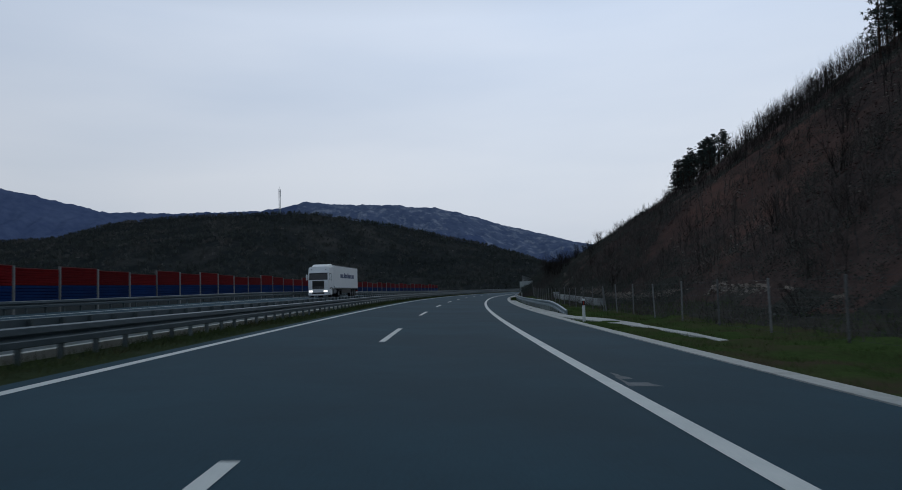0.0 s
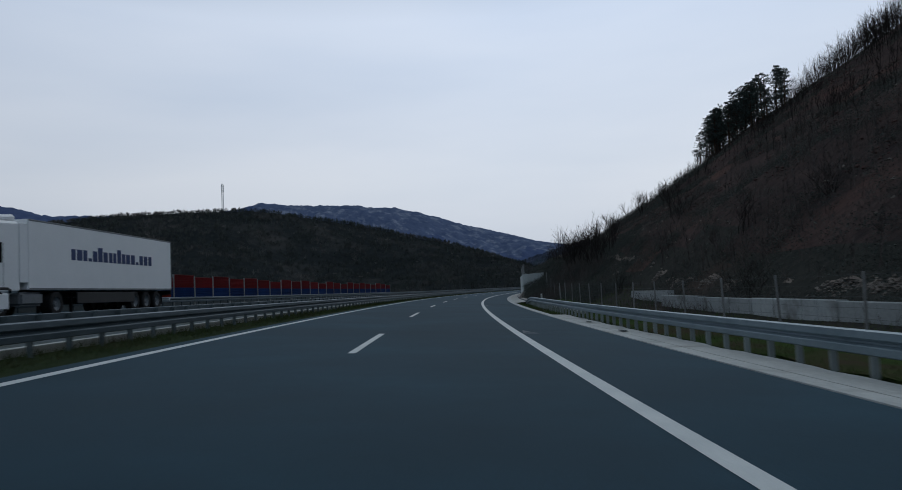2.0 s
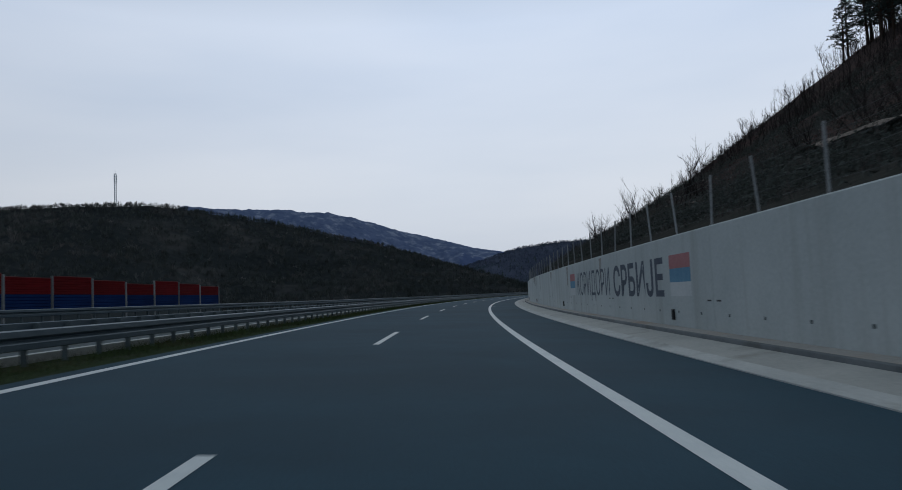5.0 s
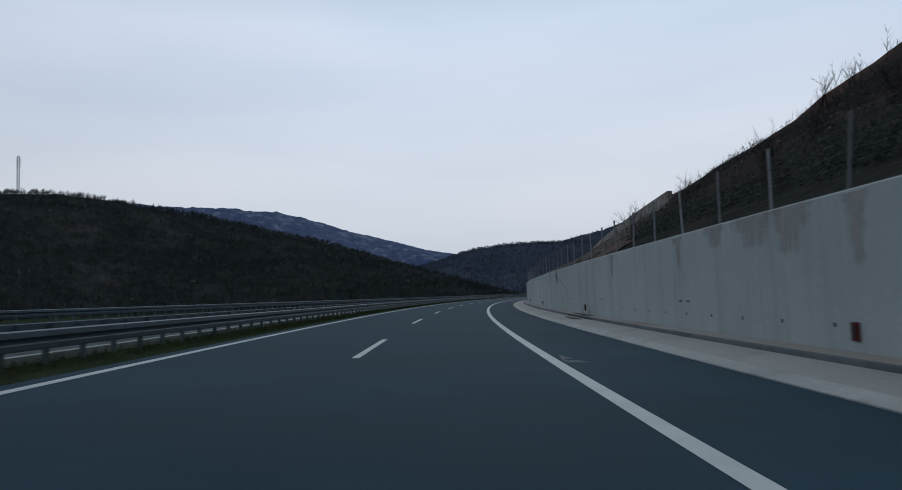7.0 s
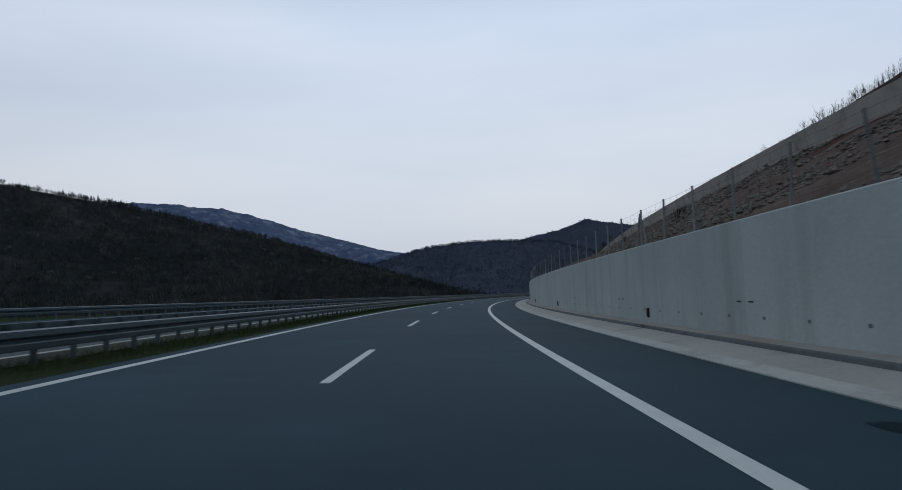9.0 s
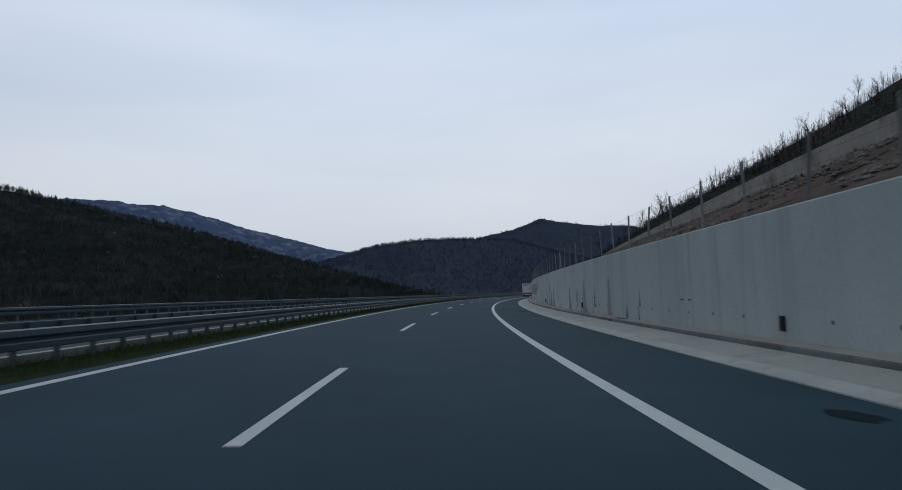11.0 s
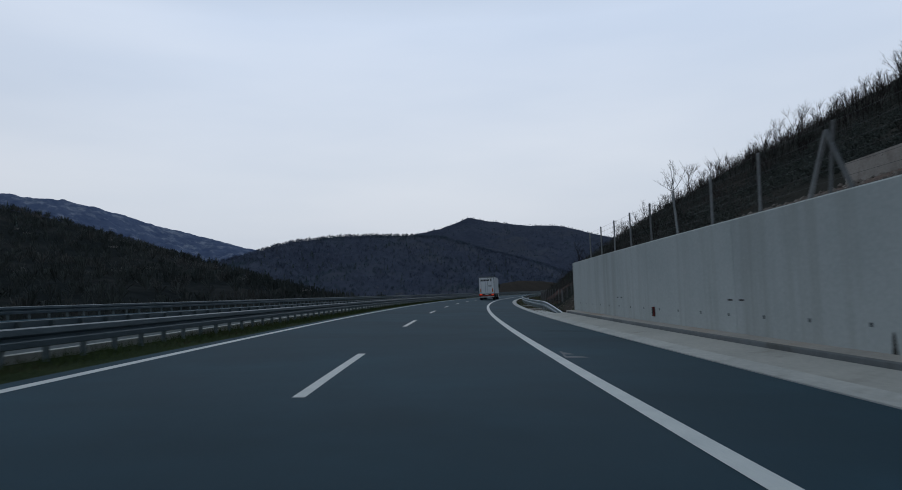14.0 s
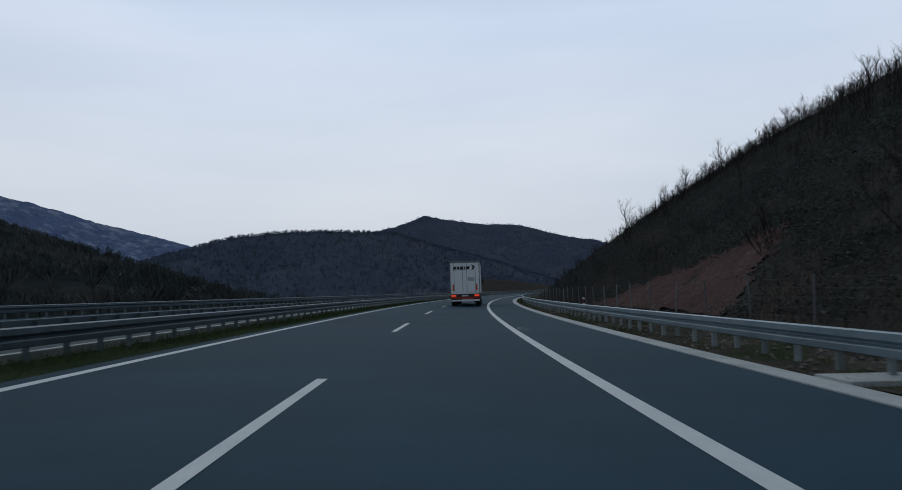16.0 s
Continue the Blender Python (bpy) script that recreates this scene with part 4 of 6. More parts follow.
fence("wire mesh fence on leaning posts behind the guardrail", [(464.9 + 3.8 * i, 9.0, right_height(464.9 + 3.8 * i, 9.0)) for i in range(66)], 1.65, 7, 0.05, (472, 530, 600), mat=WEATHERED_POST)


# ------------------------------------------------------------------ delineators, pipes, stains and lettering
def delineator(s, u):
    d = thing("delineator_post", None, "white plastic roadside marker post with a black band and red reflector", "marker post", "marker posts along the shoulder", at=at_road(s, u, -0.05))
    part("body", box((0.12, 0.05, 0.72), (0, 0, 0.36), 0.015), SIGN_WHITE, d)
    part("band", box((0.124, 0.054, 0.2), (0, 0, 0.8), 0.012), BLACK, d, "black band")
    part("reflector", box((0.05, 0.012, 0.14), (0, -0.032, 0.8), 0.004), SIGN_RED, d, "red reflector")
    bm = bmesh.new()
    vs = [bm.verts.new(c) for c in ((-0.06, -0.025, 0.9), (0.06, -0.025, 0.9), (0.06, 0.025, 0.9), (-0.06, 0.025, 0.9), (-0.06, -0.025, 1.0), (0.06, -0.025, 0.97), (0.06, 0.025, 0.97), (-0.06, 0.025, 1.0))]
    for f in ((0, 1, 5, 4), (1, 2, 6, 5), (2, 3, 7, 6), (3, 0, 4, 7), (4, 5, 6, 7)):
        bm.faces.new([vs[i] for i in f])
    part("cap", bm, SIGN_WHITE, d)


for s, u in ((29.4, 5.3), (500, 6.7), (600, 6.7)):
    delineator(s, u)


def wall_pose(s, h, out=0.0):
    """On the retaining wall's face: x along the wall towards the traffic's rear, y up, z out of the wall."""
    p = W(s, WALL_U - out, h)
    a = heading(s)
    back_dir = Vector((-math.sin(a), -math.cos(a), 0))
    up_dir = Vector((0, 0, 1))
    out_dir = back_dir.cross(up_dir)
    m = Matrix((back_dir, up_dir, out_dir)).transposed().to_4x4()
    return Matrix.Translation(p) @ m


def drain_pipe(s, red):
    d = thing("drain_slot", None, ("rusty red" if red else "black") + " drain outlet box on the concrete retaining wall", "drain outlet", "drain outlets of the retaining wall", at=wall_pose(s, 0.625, 0.0))
    part("frame", box((0.17, 0.3, 0.06), (0, 0, 0.03), 0.008), DRAIN_RED if red else BLACK, d)
    part("slot", box((0.09, 0.22, 0.012), (0, 0, 0.064), 0.003), BLACK, d, "dark opening")


for s, red in ((165.3, 0), (189.3, 0), (213.6, 1), (237.8, 1), (261.4, 1), (284, 0), (308, 0), (332, 0), (356.1, 1), (379.2, 1), (403, 1), (427.65, 1)):
    drain_pipe(s, red)


def stain(s, low, high, width, mat, seed, hang=False):
    """An uneven damp or rusty run on the wall, thin as paint."""
    low, high = 0.88 * low + 0.145, 0.88 * high + 0.145
    rng = random.Random(seed)
    n = 16
    verts, body = [], []
    c = 0.0
    for i in range(n + 1):
        f = i / n
        z = high - (high - low) * f if hang else low + (high - low) * f
        w = width * (0.75 + 0.75 * (1 - f) ** 2.5) * rng.uniform(0.85, 1.15)
        c += rng.uniform(-0.035, 0.035) * width
        for x, v in ((-0.75, 0.0), (-0.25, 0.85), (0.25, 0.85), (0.75, 0.0)):
            verts.append(wall_pose(s, 0, 0.003) @ Vector((c + x * w, z, 0)))
            body.append(v * min(1.0, 4 * (1 - f)) * (1.15 - 0.35 * f))
    faces = [(4 * i + j, 4 * i + j + 1, 4 * i + j + 5, 4 * i + j + 4) for i in range(n) for j in range(3)]
    child("stain", stain_mesh("stain", verts, faces, body, mat), retaining)


BASE_RUNS = ((352.9, 0.16), (354.7, 0.17), (356.6, 0.1), (358.7, 0.13), (360.7, 0.12), (364.8, 0.07), (366.7, 0.16), (370.5, 0.08), (372.7, 0.22), (376.85, 0.1), (378.6, 0.16), (380.7, 0.07), (382.6, 0.1), (388.8, 0.18), (389.4, 0.07), (390.8, 0.14), (392.6, 0.06), (409.5, 0.16), (411.3, 0.15), (413.3, 0.12), (415.1, 0.1), (343.4, 0.1), (345.3, 0.18), (238.7, 0.1), (236.8, 0.11))
for i, (s, w) in enumerate(BASE_RUNS):
    stain(s, 0.14, 0.6 + 0.02 * (i % 5), w, DAMP, i)
for i, (s, lo, hi, w) in enumerate(((358.4, 0.75, 1.75, 0.22), (357.9, 0.4, 1.7, 0.3), (357.3, 0.7, 1.5, 0.2), (356.2, 0.9, 1.75, 0.18), (352.3, 0.5, 1.95, 0.32), (351.9, 0.5, 1.6, 0.15), (363.9, 1.5, 2.0, 0.1), (368.1, 0.8, 2.2, 0.3), (371.6, 0.2, 1.95, 0.3), (372.3, 0.3, 1.7, 0.2), (375.95, 0.4, 2.75, 0.28), (375.6, 0.2, 1.45, 0.22), (377.45, 0.6, 1.6, 0.2), (378.25, 0.5, 1.75, 0.25), (379.8, 1.2, 1.7, 0.13), (382.0, 0.15, 1.6, 0.2), (383.4, 0.2, 1.6, 0.17), (387.7, 0.15, 1.5, 0.16), (369.4, 1.0, 1.8, 0.15), (343.2, 0.7, 2.1, 0.2))):
    stain(s, lo, hi, w, RUN, 30 + i)
for i, (s, lo, hi, w) in enumerate(((373.6, 0.1, 2.0, 1.0), (373.9, 0.8, 1.95, 0.3), (374.9, 0.15, 2.5, 0.6), (371.2, 0.1, 2.2, 0.7), (377.9, 0.2, 2.2, 0.6), (361.5, 0.15, 2.1, 0.8), (355.5, 0.15, 2.4, 0.9), (348.6, 0.2, 2.3, 0.7), (384.5, 0.2, 1.9, 0.5), (395, 0.2, 2.1, 0.7), (402, 0.2, 2.2, 0.7))):
    stain(s, lo, hi, w, MOSS_RUN, 80 + i)
for i, (s, lo, hi, w) in enumerate(((249.1, 1.95, 2.55, 0.3), (249.5, 1.75, 2.65, 0.22), (249.9, 2.3, 2.75, 0.4), (250.4, 2.4, 2.85, 0.35), (253.7, 2.3, 3.1, 0.35), (138.95, 1.0, 3.1, 0.4), (196.4, 0.3, 3.05, 0.35), (197.1, 1.6, 3.05, 0.5), (215.6, 1.9, 3.1, 1.2), (217.2, 2.2, 3.1, 1.6), (219.5, 2.4, 3.1, 1.1), (213.4, 1.5, 3.05, 0.5), (222.3, 1.8, 3.05, 0.5), (208.0, 1.2, 3.0, 0.5), (249.8, 2.0, 3.05, 0.7), (187, 1.5, 3.05, 0.6), (176, 1.7, 3.0, 0.5), (231, 1.9, 3.05, 0.5))):
    stain(s, lo, hi, w, RUST if 248 < s < 251 else WARM_RUN, 50 + i, True)


def slanting_line(s0, h0, s1, h1, width, mat):
    """A dark seep line that runs aslant over several panels."""
    verts, body = [], []
    n = 24
    for i in range(n + 1):
        f = i / n
        for d, v in ((-0.5, 0.0), (-0.15, 0.8), (0.15, 0.8), (0.5, 0.0)):
            verts.append(W(s0 + (s1 - s0) * f, WALL_U - 0.0035, h0 + (h1 - h0) * f + d * width))
            body.append(v * min(1.0, 6 * f, 6 * (1 - f)))
    faces = [(4 * i + j, 4 * i + j + 1, 4 * i + j + 5, 4 * i + j + 4) for i in range(n) for j in range(3)]
    child("stain", stain_mesh("stain", verts, faces, body, mat), retaining)


slanting_line(250.6, 2.75, 243.7, 1.36, 0.09, MOSS_RUN)


def damp_patch(s, u, length, width, mat=DAMP, name="damp_patch", parent=None, h=0.165):
    rng = random.Random(int(s * 10))
    verts = [W(s, u, h)]
    n = 14
    for ring in (0.55, 1.0):
        for i in range(n):
            a = 2 * math.pi * i / n
            r = rng.uniform(0.65, 1.0) * ring
            verts.append(W(s + math.cos(a) * length / 2 * r, u + math.sin(a) * width / 2 * r, h))
    faces = [(0, 1 + i, 1 + (i + 1) % n) for i in range(n)]
    faces += [(1 + i, 1 + n + i, 1 + n + (i + 1) % n, 1 + (i + 1) % n) for i in range(n)]
    child(name, stain_mesh(name, verts, faces, [1.0] * (n + 1) + [0.2] * n, mat), parent or retaining)


def damp_kerb(s, length, mat):
    ss = np.linspace(s - length / 2, s + length / 2, 9)
    verts = [W(v, 5.996, h) for v in ss for h in (0.168, 0.244)]
    faces = [(2 * i, 2 * i + 1, 2 * i + 3, 2 * i + 2) for i in range(8)]
    child("damp_kerb", stain_mesh("damp_kerb", verts, faces, [1.0 if 0 < i // 2 < 8 else 0.2 for i in range(18)], mat), retaining)


for s, l in ((345.3, 2.3), (353.1, 2.0), (354.9, 1.8), (358.8, 0.9), (372.9, 2.2), (378.8, 1.5), (389.6, 2.2), (409.6, 1.2)):
    damp_patch(s, 6.3, l, 0.4, DAMP, "damp_patch", retaining, 0.296)
for s, l in ((373.7, 0.9), (345.9, 0.8), (390.0, 0.8)):
    damp_kerb(s, l, DAMP)
for s, l in ((237.0, 7.6),):
    damp_patch(s, 6.3, l, 0.5, WET, "wet_patch", retaining, 0.297)
    damp_patch(s, 5.75, l * 0.8, 0.46, DAMP, "damp_patch", retaining, 0.15)
    damp_kerb(s, l, WET)
for s, u, l, w in ((368.1, 4.05, 1.1, 0.6), (266.5, 4.0, 1.0, 0.6), (427.6, 3.6, 0.4, 2.0), (202.9, 4.0, 1.1, 0.6), (90.1, 3.5, 0.4, 1.6), (403.2, 3.85, 1.0, 0.6), (118, 3.7, 1.0, 0.5), (325, 3.9, 1.0, 0.6)):
    damp_patch(s, u, l, w, MANHOLE, "manhole_patch", road, 0.004)


def shoulder_mark(s):
    """A worn painted triangle on the hard shoulder."""
    m = thing("shoulder_mark", None, "worn white painted triangle on the hard shoulder", "road marking", "painted marks on the hard shoulder")
    rng = random.Random(int(s))
    near, far = [], []
    for k in range(9):
        f = k / 8
        near.append(W(s - 0.75 + 1.5 * f, 2.16 + 0.1 * f + rng.uniform(-0.02, 0.02), 0.005))
        far.append(W(s - 0.75 + 1.5 * f, 2.62 - 0.32 * f ** 0.7 + rng.uniform(-0.03, 0.03), 0.005))
    faces = [(k, k + 1, 10 + k, 9 + k) for k in range(8) if k not in (2, 3)]
    child("stroke", mesh_of("stroke", near + far, faces, WORN_PAINT), m)
    side = [p.lerp(q, 0.18) for p, q in zip(near, far)]
    child("stroke", mesh_of("stroke", near[2:5] + side[2:5], [(0, 1, 4, 3), (1, 2, 5, 4)], WORN_PAINT), m)


for s in (10.0, 78.6, 113, 216, 319, 384.3, 418.7, 486.5, 590):
    shoulder_mark(s)


def lettering(words, s_from, s_to, low, high, bold):
    """Painted words on the retaining wall, stretched to their real width and height."""
    cu = bpy.data.curves.new("lettering", "FONT")
    cu.body = words
    cu.offset = bold
    cu.resolution_u = 3
    tmp = new("lettering_tmp", cu)
    me = bpy.data.meshes.new_from_object(tmp.evaluated_get(bpy.context.evaluated_depsgraph_get()))
    bpy.data.objects.remove(tmp)
    xs = [v.co.x for v in me.vertices]
    caps = [v.co.y for v in me.vertices]
    x0, x1, y0 = min(xs), max(xs), 0.0
    y1 = max(caps)
    for v in me.vertices:
        f = (v.co.x - x0) / (x1 - x0)
        s = s_from + (s_to - s_from) * f
        h = low + (high - low) * (v.co.y - y0) / (y1 - y0)
        v.co = W(s, WALL_U - 0.004, h)
    me.materials.clear()
    me.materials.append(LETTER)
    return me


def wall_sign(s0):
    """Two words between two flags, its end nearest the oncoming driver at s0."""
    sign = thing("wall_lettering", None, "dark painted Cyrillic words between two faded flags on the wall", "wall lettering", "painted signs on the retaining wall")
    child("word", lettering("КОРИДОРИ", s0 + 19.4, s0 + 10.55, 1.17, 2.34, 0.0), sign, "thin dark letters")
    child("word", lettering("СРБИЈЕ", s0 + 9.75, s0 + 2.55, 1.17, 2.34, 0.022), sign, "bold dark letters")
    for d in (0.0, 20.3):
        flag = child("flag", None, sign, "painted red, blue and white flag")
        for k, mat in enumerate((FLAG_WHITE, FLAG_BLUE, FLAG_RED)):
            lo = 1.16 + 0.393 * k
            child("stripe", sweep("stripe", [(WALL_U - 0.004, lo), (WALL_U - 0.004, lo + 0.393)], s0 + d, s0 + d + 1.9, mat, 0.95), flag)


wall_sign(391.8)
wall_sign(163.6)

for s, u, l in ((50.3, 5.0, 0.9), (56.5, 5.15, 0.7), (62.5, 5.2, 0.8), (79, 5.2, 0.8), (85, 5.3, 0.9), (98, 5.1, 0.8)):
    damp_patch(s, u, l, 0.28, MANHOLE, "drain_gap", road, 0.045)
stub = thing("stub_post", None, "short pale concrete stub post behind the guardrail", "marker post", at=at_road(117.4, 6.9, right_height(117.4, 6.9) - 0.02))
part("shaft", box((0.14, 0.14, 0.85), (0, 0, 0.4), 0.02), CONCRETE, stub)
part("cap", box((0.17, 0.17, 0.05), (0, 0, 0.85), 0.012), SIGN_WHITE, stub)
# ------------------------------------------------------------------ trucks
def tyre_mesh(r, w):
    bm = bmesh.new()
    prof = [(r * 0.58, -w / 2), (r * 0.9, -w / 2), (r, -w / 2 + 0.04), (r, w / 2 - 0.04), (r * 0.9, w / 2), (r * 0.58, w / 2)]
    n = 28
    rings = [[bm.verts.new((x, q * math.cos(2 * math.pi * i / n), q * math.sin(2 * math.pi * i / n))) for q, x in prof] for i in range(n)]
    for i in range(n):
        a, b = rings[i], rings[(i + 1) % n]
        for j in range(len(prof)):
            k = (j + 1) % len(prof)
            bm.faces.new((a[j], a[k], b[k], b[j]))
    return bm


def rim_mesh(r, w):
    bm = bmesh.new()
    n = 24
    prof = [(r, -w / 2), (r * 0.9, -w / 2 + 0.05), (r * 0.45, -w / 2 + 0.1), (r * 0.3, -w / 2 + 0.02), (0.02, -w / 2 + 0.02)]
    for side in (1, -1):
        rings = [[bm.verts.new((x * side, q * math.cos(2 * math.pi * i / n), q * math.sin(2 * math.pi * i / n))) for q, x in prof] for i in range(n)]
        for i in range(n):
            a, b = rings[i], rings[(i + 1) % n]
            for j in range(len(prof) - 1):
                bm.faces.new((a[j], a[j + 1], b[j + 1], b[j]))
    return bm


def loft(sections):
    """Boxes along y: each section (y, half width, low z, high z, rounding) joined to the next."""
    bm = bmesh.new()
    rings = []
    for y, hw, lo, hi, c in sections:
        pts = [(-hw + c, lo), (hw - c, lo), (hw, lo + c), (hw, hi - c), (hw - c, hi), (-hw + c, hi), (-hw, hi - c), (-hw, lo + c)]
        rings.append([bm.verts.new((x, y, z)) for x, z in pts])
    for a, b in zip(rings, rings[1:]):
        for j in range(8):
            k = (j + 1) % 8
            bm.faces.new((a[j], a[k], b[k], b[j]))
    bm.faces.new(rings[0])
    bm.faces.new(rings[-1])
    bmesh.ops.recalc_face_normals(bm, faces=bm.faces[:])
    return bm


def flat(points, y=0.0, thick=0.012):
    """A thin shape in the x-z plane."""
    bm = bmesh.new()
    f = [bm.verts.new((x, y, z)) for x, z in points]
    b = [bm.verts.new((x, y + thick, z)) for x, z in points]
    n = len(points)
    bm.faces.new(f)
    bm.faces.new(b[::-1])
    for i in range(n):
        bm.faces.new((f[i], b[i], b[(i + 1) % n], f[(i + 1) % n]))
    bmesh.ops.recalc_face_normals(bm, faces=bm.faces[:])
    return bm


def wheel(parent, x, y, r=0.5, w=0.3):
    t = part("wheel", tyre_mesh(r, w), RUBBER, parent, at=Matrix.Translation((x, y, r)), smooth=False)
    part("rim", rim_mesh(r * 0.58, w * 0.9), TRUCK_GREY, t, "grey steel rim")


def truck(label, at, lit_front):
    """Articulated lorry, its rear at y = 0, driving towards +y."""
    t = thing("articulated_truck", None, label, "truck", "trucks on the motorway", at=at)
    part("trailer_body", box((2.55, 13.5, 2.78), (0, 6.8, 2.46), 0.03, 2), TRUCK_WHITE, t)
    part("chassis", box((1.1, 13.0, 0.28), (0, 6.7, 0.92), 0.03), BLACK, t)
    for x in (-1.23, 1.23):
        part("side_guard", box((0.05, 5.4, 0.5), (x, 7.3, 0.72), 0.02), BLACK, t)
        part("lower_rail", box((0.03, 13.4, 0.09), (x * 1.035, 6.8, 1.1), 0.008), TRUCK_GREY, t)
        part("upper_rail", box((0.03, 13.4, 0.07), (x * 1.035, 6.8, 3.82), 0.008), TRUCK_GREY, t)
        for y in (1.9, 3.2, 4.5):
            wheel(t, x * 0.87, y, 0.5, 0.36)
        wheel(t, x * 0.87, 15.2, 0.5, 0.32)
        wheel(t, x * 0.83, 11.6, 0.5, 0.5)
        part("landing_leg", box((0.12, 0.12, 0.85), (x * 0.6, 9.6, 0.55), 0.01), BLACK, t)
        part("mudflap", box((0.5, 0.02, 0.5), (x * 0.8, 1.25, 0.55), 0.004), RUBBER, t)
    # rear
    for d in (-1, 1):
        door = part("rear_door", box((1.2, 0.05, 2.5), (d * 0.625, 0.02, 2.5), 0.015), TRUCK_WHITE, t)
        for x in (0.18, 0.9):
            part("lock_bar", box((0.03, 0.03, 2.45), (d * x, -0.03, 2.48), 0.006), TRUCK_GREY, door)
        for z in (1.5, 2.2, 2.9, 3.5):
            part("hinge", box((0.1, 0.03, 0.05), (d * 1.19, -0.012, z), 0.006), TRUCK_GREY, door)
        part("marker", box((0.15, 0.012, 0.55), (d * 0.98, -0.015, 1.62), 0.004), ORANGE, door, "orange reflective marker board")
        part("tail_light", box((0.42, 0.06, 0.15), (d * 0.98, -0.02, 0.93), 0.02), LAMP_RED, t, "lit red tail light")
        part("corner_post", box((0.07, 0.06, 2.72), (d * 1.24, -0.01, 2.46), 0.01), TRUCK_GREY, t)
    part("rear_frame", box((2.55, 0.08, 0.16), (0, 0.0, 3.78), 0.012), TRUCK_GREY, t)
    part("light_bar", box((2.5, 0.08, 0.24), (0, 0.02, 0.93), 0.02), BLACK, t)
    part("underrun_bar", box((2.4, 0.1, 0.14), (0, 0.08, 0.52), 0.02), TRUCK_WHITE, t)
    part("number_plate", box((0.52, 0.015, 0.11), (0, -0.025, 0.92), 0.003), SIGN_WHITE, t, "pale plate with no legible writing")
    part("valance", box((2.45, 0.04, 0.16), (0, -0.01, 0.74), 0.01), SIGN_RED, t, "dark red lower valance")
    # plain shapes where the haulier's mark stands
    strokes = [(-0.98, 0.26), (-0.66, 0.2), (-0.4, 0.26), (-0.08, 0.12), (0.1, 0.3)]
    for x, w in strokes:
        part("mark", flat([(x, 3.16), (x + w, 3.16), (x + w + 0.06, 3.4), (x + 0.06, 3.4)], -0.022), BLACK, t, "dark company mark as plain blocks")
    part("mark", flat([(-0.98, 3.08), (-0.4, 3.11), (0.42, 3.15), (0.42, 3.18), (-0.4, 3.15), (-0.98, 3.11)], -0.022), BLACK, t, "thin dark underline")
    part("mark", flat([(0.55, 3.04), (0.76, 3.12), (0.86, 3.28), (0.78, 3.48), (0.52, 3.56), (0.68, 3.38), (0.66, 3.2)], -0.022), BLACK, t, "dark crescent mark")
    for k in range(4):
        part("text_bar", box((0.62 - 0.1 * (k % 2), 0.008, 0.035), (0.55, -0.012, 2.46 - 0.09 * k), 0.0), DRAIN_RED if k == 1 else TRUCK_GREY, t)
    # side writing as bars, on the side towards the median
    rng = random.Random(5)
    y = 2.6
    for k in range(17):
        w = rng.uniform(0.3, 0.44)
        tall = 0.66 if k in (7, 11) else (0.14 if k in (3, 13) else 0.48)
        part("text_bar", box((0.008, w, tall), (-1.278, y + w / 2, 2.36 + tall / 2), 0.0), TRUCK_BLUE, t)
        y += w + rng.uniform(0.07, 0.12)
    # tractor
    part("tractor_frame", box((0.95, 5.6, 0.3), (0, 13.2, 0.78), 0.03), BLACK, t)
    part("fuel_tank", box((0.6, 1.5, 0.55), (-0.92, 13.2, 0.72), 0.1, 3), TRUCK_GREY, t)
    part("fuel_tank", box((0.6, 1.5, 0.55), (0.92, 13.2, 0.72), 0.1, 3), TRUCK_GREY, t)
    cab = part("cab", loft([(14.0, 1.22, 1.0, 3.62, 0.08), (14.1, 1.24, 0.95, 3.7, 0.1), (15.9, 1.245, 0.9, 3.62, 0.12), (16.25, 1.235, 0.9, 2.95, 0.12), (16.42, 1.2, 0.9, 2.1, 0.12), (16.5, 1.17, 0.9, 1.7, 0.12)]), TRUCK_WHITE, t)
    part("bumper", loft([(14.7, 1.24, 0.32, 0.95, 0.05), (16.2, 1.25, 0.28, 0.97, 0.06), (16.58, 1.18, 0.26, 0.95, 0.08)]), TRUCK_WHITE, t)
    bm = bmesh.new()
    vs = [bm.verts.new(c) for c in ((-1.1, 16.44, 2.08), (1.1, 16.44, 2.08), (1.08, 16.3, 2.86), (-1.08, 16.3, 2.86), (-1.1, 16.41, 2.08), (1.1, 16.41, 2.08), (1.08, 16.27, 2.86), (-1.08, 16.27, 2.86))]
    for f in ((0, 1, 2, 3), (7, 6, 5, 4), (0, 4, 5, 1), (1, 5, 6, 2), (2, 6, 7, 3), (3, 7, 4, 0)):
        bm.faces.new([vs[i] for i in f])
    part("windscreen", bm, DARK_GLASS, t)
    part("sun_visor", box((2.2, 0.16, 0.12), (0, 16.36, 2.93), 0.03), TRUCK_WHITE, cab)
    part("roof_fairing", loft([(14.1, 1.1, 3.66, 3.98, 0.1), (14.9, 1.08, 3.64, 3.9, 0.1), (15.7, 0.95, 3.58, 3.66, 0.03)]), TRUCK_WHITE, cab)
    grille = part("grille", loft([(16.44, 0.72, 1.05, 1.98, 0.05), (16.56, 0.68, 1.0, 1.92, 0.06)]), BLACK, t)
